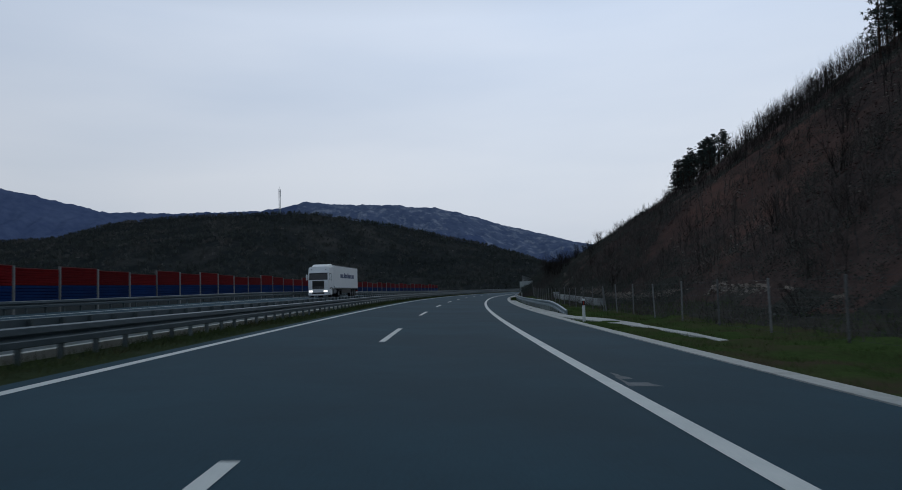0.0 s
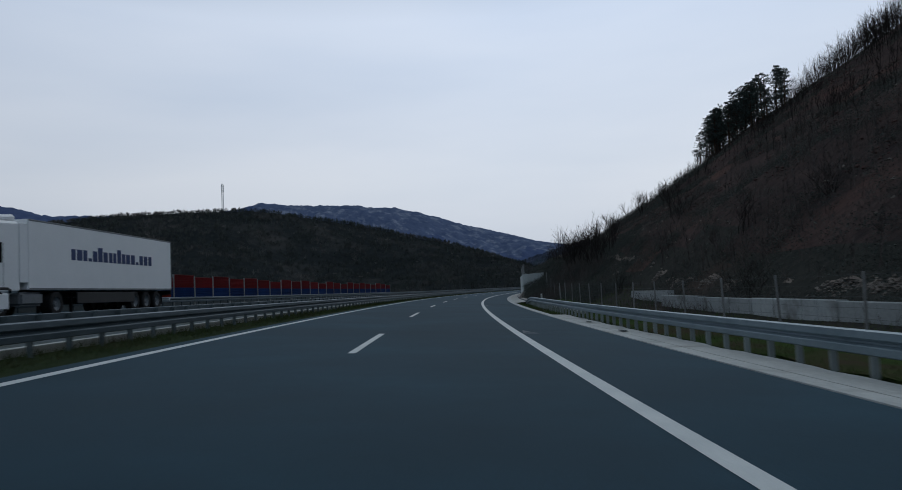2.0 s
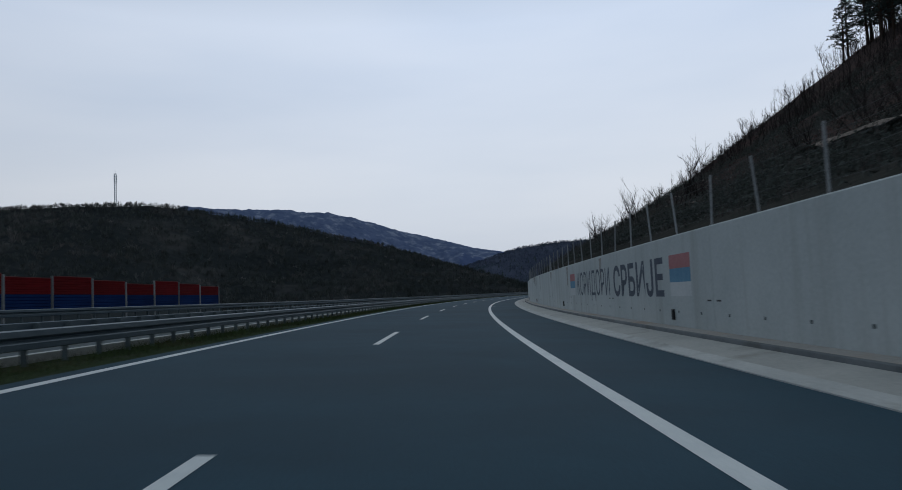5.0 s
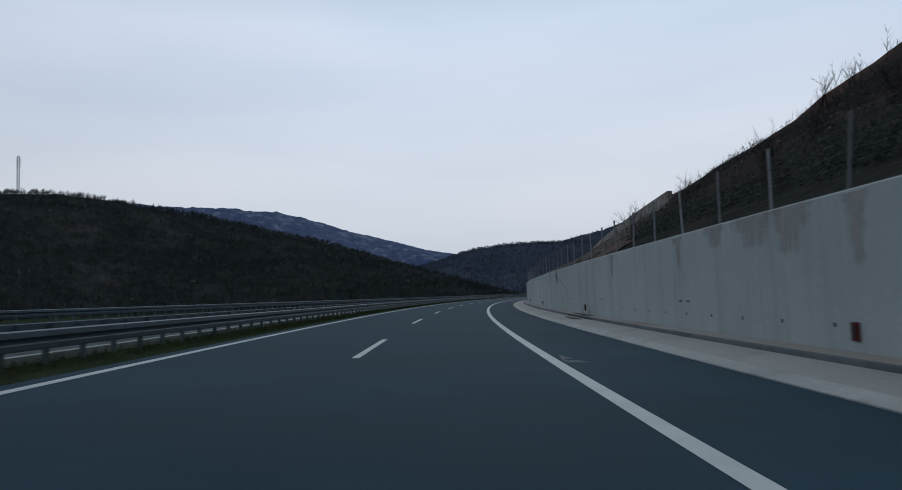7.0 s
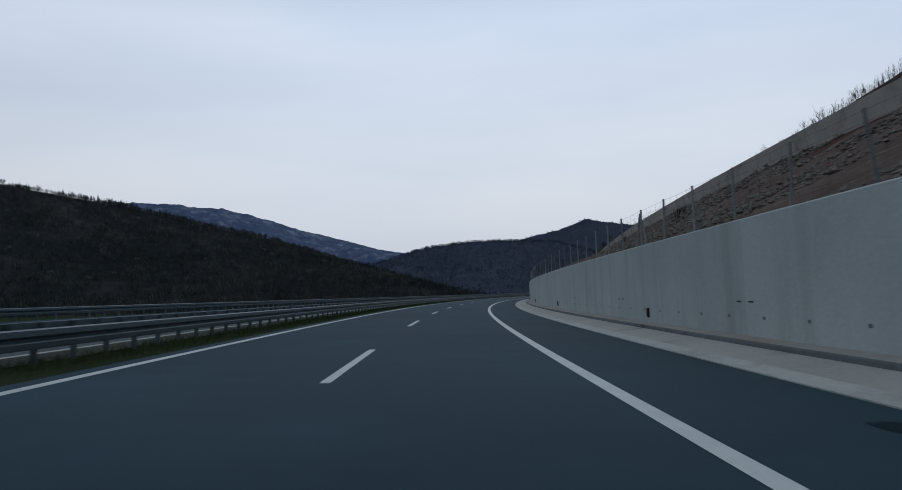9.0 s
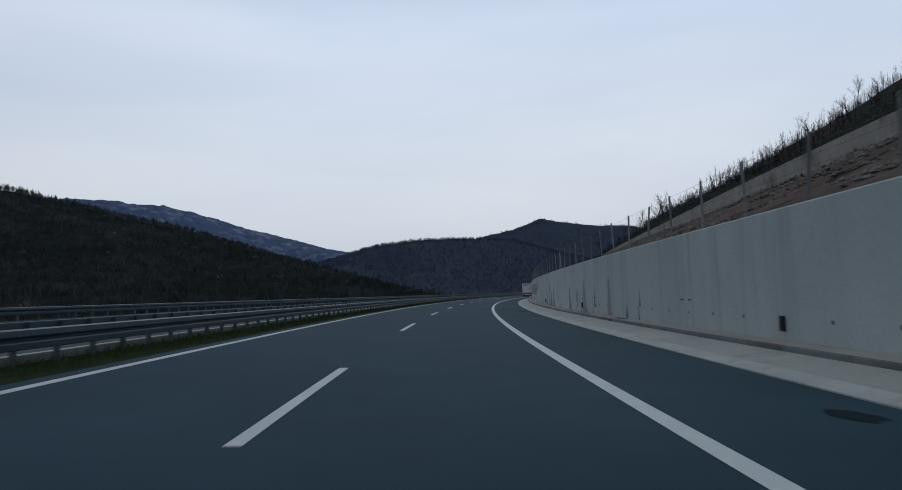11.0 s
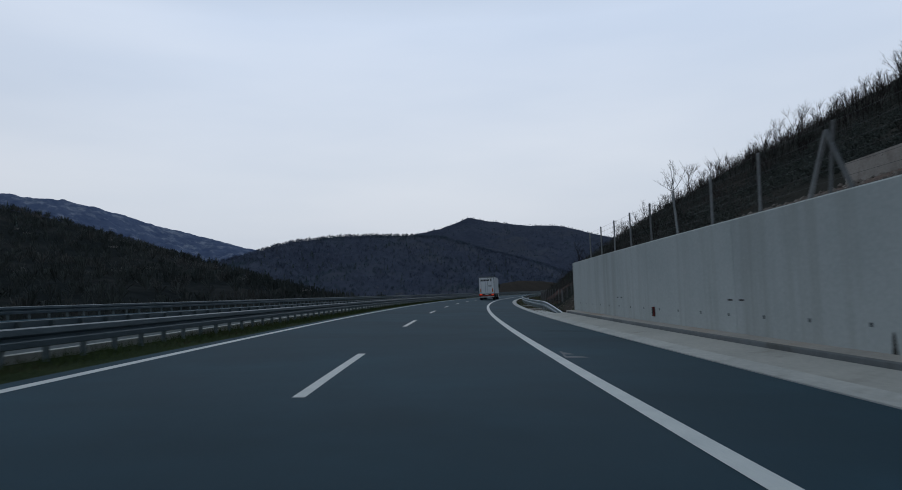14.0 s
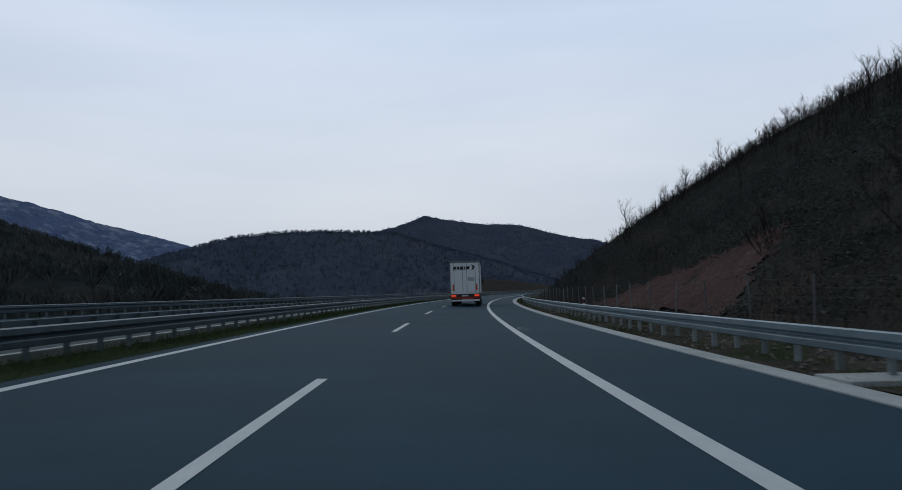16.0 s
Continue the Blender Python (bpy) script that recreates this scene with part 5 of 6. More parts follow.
    for k in range(3):
        part("grille_bar", box((1.3, 0.03, 0.035), (0, 16.575, 1.06 + 0.1 * k), 0.006), TRUCK_GREY, grille)
    part("air_intake", box((1.5, 0.05, 0.2), (0, 16.57, 0.52), 0.03), BLACK, t)
    for d in (-1, 1):
        part("headlight", loft([(16.4, 0.24, 0.66, 0.84, 0.03), (16.585, 0.2, 0.68, 0.82, 0.03)]), LAMP_WHITE if lit_front else TRUCK_GREY, t, "lit headlight" if lit_front else "", at=Matrix.Translation((d * 0.88, 0, 0)))
        part("fog_lamp_recess", box((0.34, 0.05, 0.14), (d * 0.92, 16.55, 0.45), 0.02), BLACK, t)
        part("side_window", box((0.015, 0.95, 0.75), (d * 1.242, 15.55, 2.45), 0.004), DARK_GLASS, t)
        part("door_seam", box((0.012, 0.02, 1.7), (d * 1.243, 15.0, 1.95), 0.002), TRUCK_GREY, t)
        mirror = part("mirror", box((0.16, 0.22, 0.7), (d * 1.42, 16.25, 2.4), 0.05, 2), TRUCK_WHITE if lit_front else BLACK, t)
        part("mirror_arm", box((0.2, 0.06, 0.06), (d * 1.3, 16.2, 2.75), 0.01), BLACK, mirror)
        part("wheel_arch", loft([(14.55, 0.2, 0.95, 1.1, 0.03), (14.75, 0.2, 1.05, 1.18, 0.03), (15.65, 0.2, 1.05, 1.18, 0.03), (15.85, 0.2, 0.95, 1.1, 0.03)]), BLACK, t, at=Matrix.Translation((d * 1.06, 0, 0)))
        part("step", box((0.12, 0.5, 0.08), (d * 1.2, 16.0, 0.5), 0.02), BLACK, t)
        part("roof_lamp", box((0.16, 0.06, 0.06), (d * 0.85, 16.15, 3.3), 0.015), TRUCK_GREY, cab)
        part("air_deflector", box((0.04, 0.6, 2.3), (d * 1.24, 13.75, 2.5), 0.015), TRUCK_WHITE, cab)
    return t


truck("white articulated lorry with pale closed trailer and lit red tail lights", at_road(523.0, 0.1, 0.0), False)
truck("white oncoming articulated lorry with lit headlights and dark side bars", at_road(98.8, -17.45, 0.0, 180), True)


# ------------------------------------------------------------------ lattice mast on the hill
def mast():
    b = seen_from(0, [(-12.5, 0.1165, 822)])[0]
    m = thing("radio_mast", None, "slender steel lattice radio mast on the hill's crest", "mast", at=pose(b[0], b[1], b[2] - 4))
    height, w = 29.0, 1.5
    for x in (-1, 1):
        for y in (-1, 1):
            part("leg", box((0.22, 0.22, height), (x * w / 2, y * w / 2, height / 2), 0.0), STEEL, m)
    for k in range(14):
        z = 1 + k * 2.0
        for d in (-1, 1):
            bm = box((0.12, 0.12, 2.5), (0, 0, 0))
            part("brace", bm, STEEL, m, at=pose(0, d * w / 2, z + 1, 0, (38 if k % 2 else -38), 0))
            bm = box((0.12, 0.12, 2.5), (0, 0, 0))
            part("brace", bm, STEEL, m, at=pose(d * w / 2, 0, z + 1, (38 if k % 2 else -38), 0, 0))
    for z in (21.5, 24, 26.5):
        for a in (0, 120, 240):
            part("antenna", box((0.4, 0.25, 2.0), (1.3, 0, 0), 0.02), SIGN_WHITE, m, at=pose(0, 0, z, 0, 0, a))
    part("spike", box((0.1, 0.1, 3.0), (0, 0, height + 1.5), 0.0), STEEL, m)


mast()


# ------------------------------------------------------------------ trees
def tube(verts, faces, p, q, r0, r1, n):
    d = (q - p).normalized()
    a = d.orthogonal().normalized()
    c = d.cross(a)
    b = len(verts)
    for e, r in ((p, r0), (q, r1)):
        for i in range(n):
            w = 2 * math.pi * i / n
            verts.append(e + (a * math.cos(w) + c * math.sin(w)) * r)
    for i in range(n):
        faces.append((b + i, b + (i + 1) % n, b + n + (i + 1) % n, b + n + i))


def bare_tree_mesh(seed, height, stems=1, spread=0.75, levels=3):
    rng = random.Random(seed)
    verts, faces = [], []

    def grow(p, d, length, r, level):
        steps = 3 if level < 2 else 2
        pts = [p]
        for k in range(steps):
            d = (d + Vector((rng.gauss(0, 0.13), rng.gauss(0, 0.13), rng.gauss(0.05, 0.08)))).normalized()
            q = pts[-1] + d * length / steps
            r0, r1 = r * (1 - 0.75 * k / steps), r * (1 - 0.75 * (k + 1) / steps)
            tube(verts, faces, pts[-1], q, r0, r1, 5 if level == 0 else 3)
            pts.append(q)
        if level >= levels:
            return
        count = (9, 6, 5)[level]
        for k in range(count):
            f = rng.uniform(0.28 if level == 0 else 0.2, 1.0)
            i = min(steps - 1, int(f * steps))
            o = pts[i].lerp(pts[i + 1], f * steps - i)
            side = Vector((rng.gauss(0, 1), rng.gauss(0, 1), rng.uniform(0.1, 0.9))).normalized()
            nd = (d * rng.uniform(0.5, 0.9) + side * spread).normalized()
            grow(o, nd, length * rng.uniform(0.38, 0.58) * (1.15 - 0.4 * f), max(0.006, r * 0.37), level + 1)
    for k in range(stems):
        tilt = Vector((rng.gauss(0, 0.1 + 0.12 * (stems > 1)), rng.gauss(0, 0.1 + 0.12 * (stems > 1)), 1)).normalized()
        grow(Vector((rng.gauss(0, 0.15) * (stems > 1), rng.gauss(0, 0.15) * (stems > 1), -0.3)), tilt, height * (0.72 if stems == 1 else rng.uniform(0.5, 0.75)), (height * 0.013 + 0.015) * (1 if stems == 1 else 0.55), 0 if stems == 1 else 1)
    return mesh_of("trunk", verts, faces, BARK)


TREES = [bare_tree_mesh(11 + k, 6.0) for k in range(6)]
SHRUBS = [bare_tree_mesh(41 + k, 3.0, 6, 0.6, 3) for k in range(5)]


def pine_mesh(seed, height):
    rng = random.Random(seed)
    tv, tf, nv, nf = [], [], [], []
    tube(tv, tf, Vector((0, 0, -0.5)), Vector((rng.gauss(0, 0.1), rng.gauss(0, 0.1), height * 0.6)), 0.17, 0.11, 6)
    tube(tv, tf, tv[-1] * 1.0, Vector((0, 0, height)), 0.1, 0.02, 5)
    z = height * rng.uniform(0.18, 0.32)
    while z < height * 0.98:
        f = (z - height * 0.3) / (height * 0.7)
        reach = height * 0.21 * (1.05 - 0.8 * max(0, f) ** 1.4) * rng.uniform(0.7, 1.15)
        for k in range(rng.randint(4, 6)):
            if rng.random() < 0.2:
                continue
            a = rng.uniform(0, 2 * math.pi)
            tip = Vector((math.cos(a) * reach, math.sin(a) * reach, z + reach * rng.uniform(-0.1, 0.35)))
            root = Vector((0, 0, z))
            tube(tv, tf, root, tip, 0.04, 0.012, 3)
            for j in range(3):
                c = root.lerp(tip, 0.45 + 0.28 * j) + Vector((rng.gauss(0, 0.12), rng.gauss(0, 0.12), rng.gauss(0.05, 0.1)))
                size = rng.uniform(0.26, 0.46)
                for q in range(15):
                    d = Vector((rng.gauss(0, 1), rng.gauss(0, 1), rng.gauss(0.25, 0.7))).normalized() * size * rng.uniform(0.6, 1.1)
                    w = d.orthogonal().normalized() * size * 0.13
                    b = len(nv)
                    nv.extend((c - w, c + w, c + d))
                    nf.append((b, b + 1, b + 2))
        z += height * rng.uniform(0.035, 0.06)
    return mesh_of("trunk", tv, tf, PINE_BARK), mesh_of("crown", nv, nf, NEEDLES)


PINES = [pine_mesh(70 + k, 9.0) for k in range(4)]


def plant_tree(s, u, size, seed, shrub=False):
    rng = random.Random(seed)
    p = W(s, u, right_height(s, u) - 0.1)
    m = pose(p.x, p.y, p.z, rng.gauss(0, 4), rng.gauss(-3, 5), rng.uniform(0, 360)) @ Matrix.Diagonal((size, size, size * rng.uniform(0.9, 1.15), 1))
    if shrub:
        thing("shrub", SHRUBS[seed % len(SHRUBS)], "leafless brown shrub with many thin stems on the slope", "shrub", "leafless shrubs on the hillside", at=m)
    else:
        t = thing("bare_tree", None, "leafless dark tree with fine branches on the hillside", "tree", "leafless trees on the hillside", at=m)
        child("trunk", TREES[seed % len(TREES)], t)


def plant_pine(s, u, size, seed):
    rng = random.Random(seed)
    p = W(s, u, right_height(s, u) - 0.1)
    t = thing("pine_tree", None, "dark green pine with bare lower trunk on the hillside", "tree", "pines on the hillside", at=pose(p.x, p.y, p.z, rng.gauss(0, 2), rng.gauss(0, 2), rng.uniform(0, 360)) @ Matrix.Diagonal((size, size, size, 1)))
    trunk, crown = PINES[seed % len(PINES)]
    child("trunk", trunk, t)
    child("crown", crown, t)


rng = random.Random(3)
for k in range(44):
    plant_pine(rng.uniform(203, 244), rng.uniform(47, 61), rng.uniform(0.85, 1.2), 100 + k)
for k in range(34):
    s = rng.uniform(80, 118)
    plant_pine(s, 0.575 * s + rng.uniform(0, 13), rng.uniform(0.75, 1.1), 200 + k)
k = 0
while k < 230:
    s, u = rng.uniform(40, 720), 16 + 62 * rng.random() ** 0.8
    if (255 < s < 445 and u < 20) or (250 < s < 390 and u < 66):
        continue
    if s < 200 and rng.random() < 0.5:
        continue
    plant_tree(s, u, rng.uniform(0.35, 0.65) if s < 200 else rng.uniform(0.55, 1.0), 300 + k)
    k += 1
k = 0
while k < 280:
    s, u = rng.uniform(20, 640), 11 + 45 * rng.random() ** 1.3
    if (146 < s < 262 and u < 9.5) or (258 < s < 445 and u < 19) or (250 < s < 390 and u < 60):
        continue
    plant_tree(s, u, rng.uniform(0.6, 1.3), 600 + k, True)
    k += 1
for s, u, z in ((128.5, 13.6, 1.6), (130, 15.2, 1.8), (132, 13.2, 1.7), (134, 14.4, 1.85), (136, 12.6, 1.7), (137.5, 14, 1.8), (139, 12.4, 1.75), (140.5, 13.4, 1.7), (142, 11.6, 1.6), (144, 12.4, 1.6), (146, 11, 1.4), (148.5, 11.6, 1.3), (152, 11.2, 1.0), (172, 16.5, 1.3), (176, 16.5, 1.4), (180, 17, 1.2), (155, 14.6, 1.0), (158, 14.4, 1.1), (161, 16.2, 1.0), (152, 22.5, 1.4), (158, 20, 1.1), (165, 18.5, 1.0), (170, 19, 1.2), (174, 21, 1.3)):
    plant_tree(s, u, z, int(s * 7), True)
for s, u in ((300, 12.5), (303, 13.5), (318, 13), (281, 16)):
    plant_tree(s, u, 0.42, int(s), True)


# ------------------------------------------------------------------ scrub, stones and grass
def scatter(name, count, where, shape, mat, label, category, seed):
    rng = random.Random(seed)
    verts, faces = [], []
    made = 0
    while made < count:
        spot = where(rng)
        if spot is None:
            continue
        shape(rng, verts, faces, spot)
        made += 1
    return thing(name, mesh_of(name, verts, faces, mat), label, category, kind="stuff")


def twig_clump(rng, verts, faces, spot, size=1.0, blades=12):
    for k in range(blades):
        h = rng.uniform(0.3, 1.1) * size
        d = Vector((rng.gauss(0, 0.4), rng.gauss(0, 0.4), 1)).normalized() * h
        w = Vector((rng.gauss(0, 1), rng.gauss(0, 1), 0)).normalized() * 0.016 * size
        o = spot + Vector((rng.gauss(0, 0.5), rng.gauss(0, 0.5), -0.05)) * size
        b = len(verts)
        verts.extend((o - w, o + w, o + d))
        faces.append((b, b + 1, b + 2))


def on_slope(rng):
    s, u = rng.uniform(0, 700), 9.6 + 60 * rng.random() ** 1.6
    if (258 < s < 442 and u < 18.2) or 233 + 2.5 * (u - 7.5) < s < 260:
        return None
    if 258 < s < 385 and u < 40 and rng.random() < 0.6:
        return None
    if 446 < s < 475 and u < 12.5:
        return None
    if s > 486.5 + (u - 9.5) and u < 14.6 - (s - 489) * 0.2:
        return None
    if fbm(s / 14, u / 14, 4) < -0.12:
        return None
    return W(s, u, right_height(s, u))


def on_slope_near(rng):
    s = rng.uniform(60, 260)
    u = 8.2 + 14 * rng.random()
    if (s < 146 and u < 10.5) or s > 233 + 2.5 * (u - 7.5):
        return None
    return W(s, u, right_height(s, u))


scatter("scrub", 11000, on_slope, lambda r, v, f, p: twig_clump(r, v, f, p, 0.85, 10), TWIGS, "dense leafless brown scrub over the hillside", "scrub", 1)
scatter("bramble", 500, lambda r: (lambda s, u: None if s > 132 and u < 8.6 + (s - 132) * 0.5 else W(s, u, right_height(s, u)))(r.uniform(124, 144), 7.3 + 7 * r.random()), lambda r, v, f, p: twig_clump(r, v, f, p, 1.0, 14), TWIGS, "dark bramble thicket hiding the wing of the wall", "scrub", 9)
scatter("scrub", 6000, lambda r: (lambda s, u: None if (s < 475 and u < 12.5) or (s > 486.5 + (u - 9.5) and u < 14.6 - (s - 489) * 0.2) else W(s, u, right_height(s, u)))(r.uniform(450, 640), 9.6 + 34 * r.random() ** 1.3), lambda r, v, f, p: twig_clump(r, v, f, p, 0.9, 15), TWIGS, "dense dark scrub over the slope beyond the wall", "scrub", 8)
scatter("scrub", 1900, on_slope_near, lambda r, v, f, p: twig_clump(r, v, f, p, 0.65, 12), TWIGS, "dense dark bramble scrub at the foot of the slope", "scrub", 2)


def sapling(rng, verts, faces, spot, tall=1.0):
    """A thin bare young tree: a stem and upward side twigs."""
    h = rng.uniform(1.5, 3.6) * tall
    lean = Vector((rng.gauss(0, 0.1), rng.gauss(0, 0.1), 1)).normalized()

    def spike(o, d, w):
        side = Vector((rng.gauss(0, 1), rng.gauss(0, 1), 0)).normalized() * w
        b = len(verts)
        verts.extend((o - side, o + side, o + d))
        faces.append((b, b + 1, b + 2))
    spike(spot - Vector((0, 0, 0.2)), lean * h, 0.036)
    for k in range(18):
        f = rng.uniform(0.25, 0.92)
        d = (lean * 0.9 + Vector((rng.gauss(0, 0.6), rng.gauss(0, 0.6), 0.2))).normalized() * h * rng.uniform(0.15, 0.4) * (1.2 - 0.6 * f)
        spike(spot + lean * h * f, d, 0.02)


def on_crest(rng):
    s, u = rng.uniform(40, 720), 26 + 72 * rng.random()
    if 250 < s < 388 and u < 66:
        return None
    if fbm(s / 25, u / 25, 14) < -0.2 or (s < 200 and rng.random() < 0.45):
        return None
    return W(s, u, right_height(s, u))


scatter("brush", 800, lambda r: (lambda s, u: None if fbm(s / 9, u / 5, 71) < -0.15 else W(s, u, right_height(s, u)))(r.uniform(12, 108), 13.6 + 11 * r.random() ** 1.4), lambda r, v, f, p: sapling(r, v, f, p, 0.6), TWIGS, "leafless brush at the foot of the hillside", "scrub", 72)
scatter("young_woods", 1500, lambda r: (lambda s, u: W(s, u, right_height(s, u)))(r.uniform(135, 212), r.uniform(58, 82)), lambda r, v, f, p: sapling(r, v, f, p, 1.7), BARK, "dense leafless young trees on the hill's crest", "woods", 19)
scatter("young_woods", 9500, on_crest, lambda r, v, f, p: sapling(r, v, f, p, 0.7 if p.y < 190 else 0.9), BARK, "thickets of leafless young trees over the upper hillside", "woods", 5)


def bush(rng, verts, faces, spot, size=1.0, leaves=70, leaf=1.0):
    """A low rounded bush of small leaf and twig pieces."""
    w, h = size * rng.uniform(0.6, 1.3), size * rng.uniform(0.5, 1.1)
    for k in range(leaves):
        d = Vector((rng.gauss(0, 1), rng.gauss(0, 1), abs(rng.gauss(0, 0.9)))).normalized() * rng.random() ** 0.45
        o = spot + Vector((d.x * w, d.y * w, d.z * h))
        a = Vector((rng.gauss(0, 1), rng.gauss(0, 1), rng.gauss(0, 1))).normalized() * rng.uniform(0.06, 0.16) * size * leaf
        c = Vector((rng.gauss(0, 1), rng.gauss(0, 1), rng.gauss(0, 1))).normalized() * rng.uniform(0.05, 0.12) * size * leaf
        b = len(verts)
        verts.extend((o, o + a, o + c))
        faces.append((b, b + 1, b + 2))


def in_foot_scrub(rng):
    """Thick near the foot of the slope, in patches higher up."""
    s, u = rng.uniform(20, 200), 9.4 + 40 * rng.random() ** 1.7
    if s > 138 and u < 8.4:
        return None
    if u < 11.2 and s < 120:
        return None
    if fbm(s / 16, u / 9, 41) < -0.25 + (u - 10) / 45:
        return None
    return W(s, u, right_height(s, u) - 0.1)


def in_thicket(rng):
    s = rng.uniform(108, 144)
    u = 7.3 + 9 * rng.random()
    if u < 9.2 and s < 124 or (s > 133.5 and u < 7.4 + (s - 133.5) * 0.2):
        return None
    return W(s, u, right_height(s, u) - 0.1)


def in_wood_foot(rng):
    s, u = rng.uniform(440, 680), 9.7 + 52 * rng.random() ** 1.2
    if fbm(s / 16, u / 9, 43) < -0.35 or (s < 462 and u < 13) or (s > 486.5 + (u - 9.5) and u < 14.6 - (s - 489) * 0.2):
        return None
    return W(s, u, right_height(s, u) - 0.1)


def above_wall(rng):
    s, u = rng.uniform(147, 252), 8.6 + 34 * rng.random() ** 1.3
    if fbm(s / 16, u / 9, 44) < -0.3 or s > 233 + 2.5 * (u - 7.5) or (s > 258 and u < 18.5) or (163 < s < 187 and 12 < u < 15.8) or (s < 163 and u < 13.5 and rng.random() < 0.75):
        return None
    return W(s, u, right_height(s, u) - 0.15)


scatter("evergreen_scrub", 4200, above_wall, lambda r, v, f, p: bush(r, v, f, p, 0.85, 85, 1.0), GREEN_SCRUB, "dark low bushes on the slope above the retaining wall", "scrub", 18)
scatter("evergreen_scrub", 1500, lambda r: (lambda s, u: W(s, u, right_height(s, u) - 0.1))(r.uniform(352, 450), 18.6 + 24 * r.random() ** 1.3), lambda r, v, f, p: bush(r, v, f, p, 0.9, 50, 1.6), GREEN_SCRUB, "dark bushes above the upper retaining wall", "scrub", 20)
scatter("evergreen_scrub", 1600, lambda r: (lambda s, u: None if u < 10 + max(0, 461 - s) * 0.3 or (s > 486.5 + (u - 9.5) and u < 14.6 - (s - 489) * 0.2) else W(s, u, right_height(s, u) - 0.1))(r.uniform(449, 520), 9.8 + 28 * r.random() ** 1.2), lambda r, v, f, p: bush(r, v, f, p, 0.95, 120, 0.75), GREEN_SCRUB, "dark thicket on the slope past the wall's end", "scrub", 25)
scatter("evergreen_scrub", 900, lambda r: (lambda s, u: W(s, u, right_height(s, u) - 0.05))(r.uniform(345, 450), 18.15 + 3.2 * r.random()), lambda r, v, f, p: bush(r, v, f, p, 0.7, 80, 1.2), GREEN_SCRUB, "dark bushes along the top of the upper wall", "scrub", 26)
scatter("evergreen_scrub", 3600, in_foot_scrub, lambda r, v, f, p: bush(r, v, f, p, 0.8, 90, 0.8), GREEN_SCRUB, "dark low bushes over the foot of the hillside", "scrub", 6)
scatter("evergreen_scrub", 4300, lambda r: (lambda s, u: None if fbm(s / 22, u / 14, 61) < 0.06 else W(s, u, right_height(s, u) - 0.1))(r.uniform(10, 200), 13.5 + 46 * r.random()), lambda r, v, f, p: bush(r, v, f, p, 0.75, 70, 1.0), GREEN_SCRUB, "dark patches of low scrub on the red hillside", "scrub", 30)
scatter("evergreen_thicket", 420, lambda r: (lambda s, u: W(s, u, right_height(s, u) - 0.1))(r.uniform(132, 137.9), 6.95 + 3.2 * r.random()), lambda r, v, f, p: bush(r, v, f, p, 0.85, 170, 0.6), GREEN_SCRUB, "bramble before the wing of the wall", "scrub", 27)
scatter("evergreen_thicket", 620, lambda r: (lambda u: W(r.uniform(137.2, 138.45), u, max(right_height(138.3, u), r.uniform(0.1, 1.75 + 0.42 * (u - 6.55))) - 0.1))(r.uniform(6.62, 9.1)), lambda r, v, f, p: bush(r, v, f, p, 0.42, 150, 0.55), GREEN_SCRUB, "bramble climbing the wing of the wall", "scrub", 28)
scatter("evergreen_thicket", 1300, in_thicket, lambda r, v, f, p: bush(r, v, f, p, 0.8, 150, 0.65), GREEN_SCRUB, "dark evergreen thicket beside the wall's start", "scrub", 16)
scatter("evergreen_scrub", 9000, in_wood_foot, lambda r, v, f, p: bush(r, v, f, p, 1.0, 75, 1.15), GREEN_SCRUB, "dark low bushes on the slope beyond the wall", "scrub", 17)


def stone(rng, verts, faces, spot, size=0.25):
    s = size * rng.uniform(0.4, 1.5)
    b = len(verts)
    pts = [(1, 0, 0), (-0.9, 0.1, 0), (0, 1, 0.1), (0.1, -0.95, 0), (0, 0, 0.75), (0, 0.1, -0.6)]
    a = rng.uniform(0, 6.28)
    for x, y, z in pts:
        x, y, z = x * rng.uniform(0.7, 1.2), y * rng.uniform(0.6, 1.1), z * rng.uniform(0.7, 1.2)
        verts.append(spot + Vector((x * math.cos(a) - y * math.sin(a), x * math.sin(a) + y * math.cos(a), z)) * s)
    for f in ((0, 2, 4), (2, 1, 4), (1, 3, 4), (3, 0, 4), (2, 0, 5), (1, 2, 5), (3, 1, 5), (0, 3, 5)):
        faces.append(tuple(b + i for i in f))


def sheet(name, s0, s1, u0, u1, mat, label, ds=1.5, du=0.8, lift=0.06, keep=None):
    """A soil surface lying on the hillside, with a ragged border."""
    ss, us = np.arange(s0, s1 + 0.1, ds), np.arange(u0, u1 + 0.05, du)
    verts, faces = [], []
    for i, s in enumerate(ss):
        for j, u in enumerate(us):
            end = min(1, max(-0.3, min(i, len(ss) - 1 - i) * 0.5 - 0.3 + 0.4 * fbm(u / 2, s / 9, 2)))
            verts.append(W(s, u, right_height(s, u) + lift * end + 0.12 * fbm(s / 1.3, u / 1.3, 6) * max(0, end)))
    k = len(us)
    faces = [(i * k + j, i * k + k + j, i * k + k + j + 1, i * k + j + 1) for i in range(len(ss) - 1) for j in range(k - 1) if keep is None or keep(ss[i], us[j])]
    return thing(name, mesh_of(name, verts, faces, mat, True), label, "soil", kind="structure")


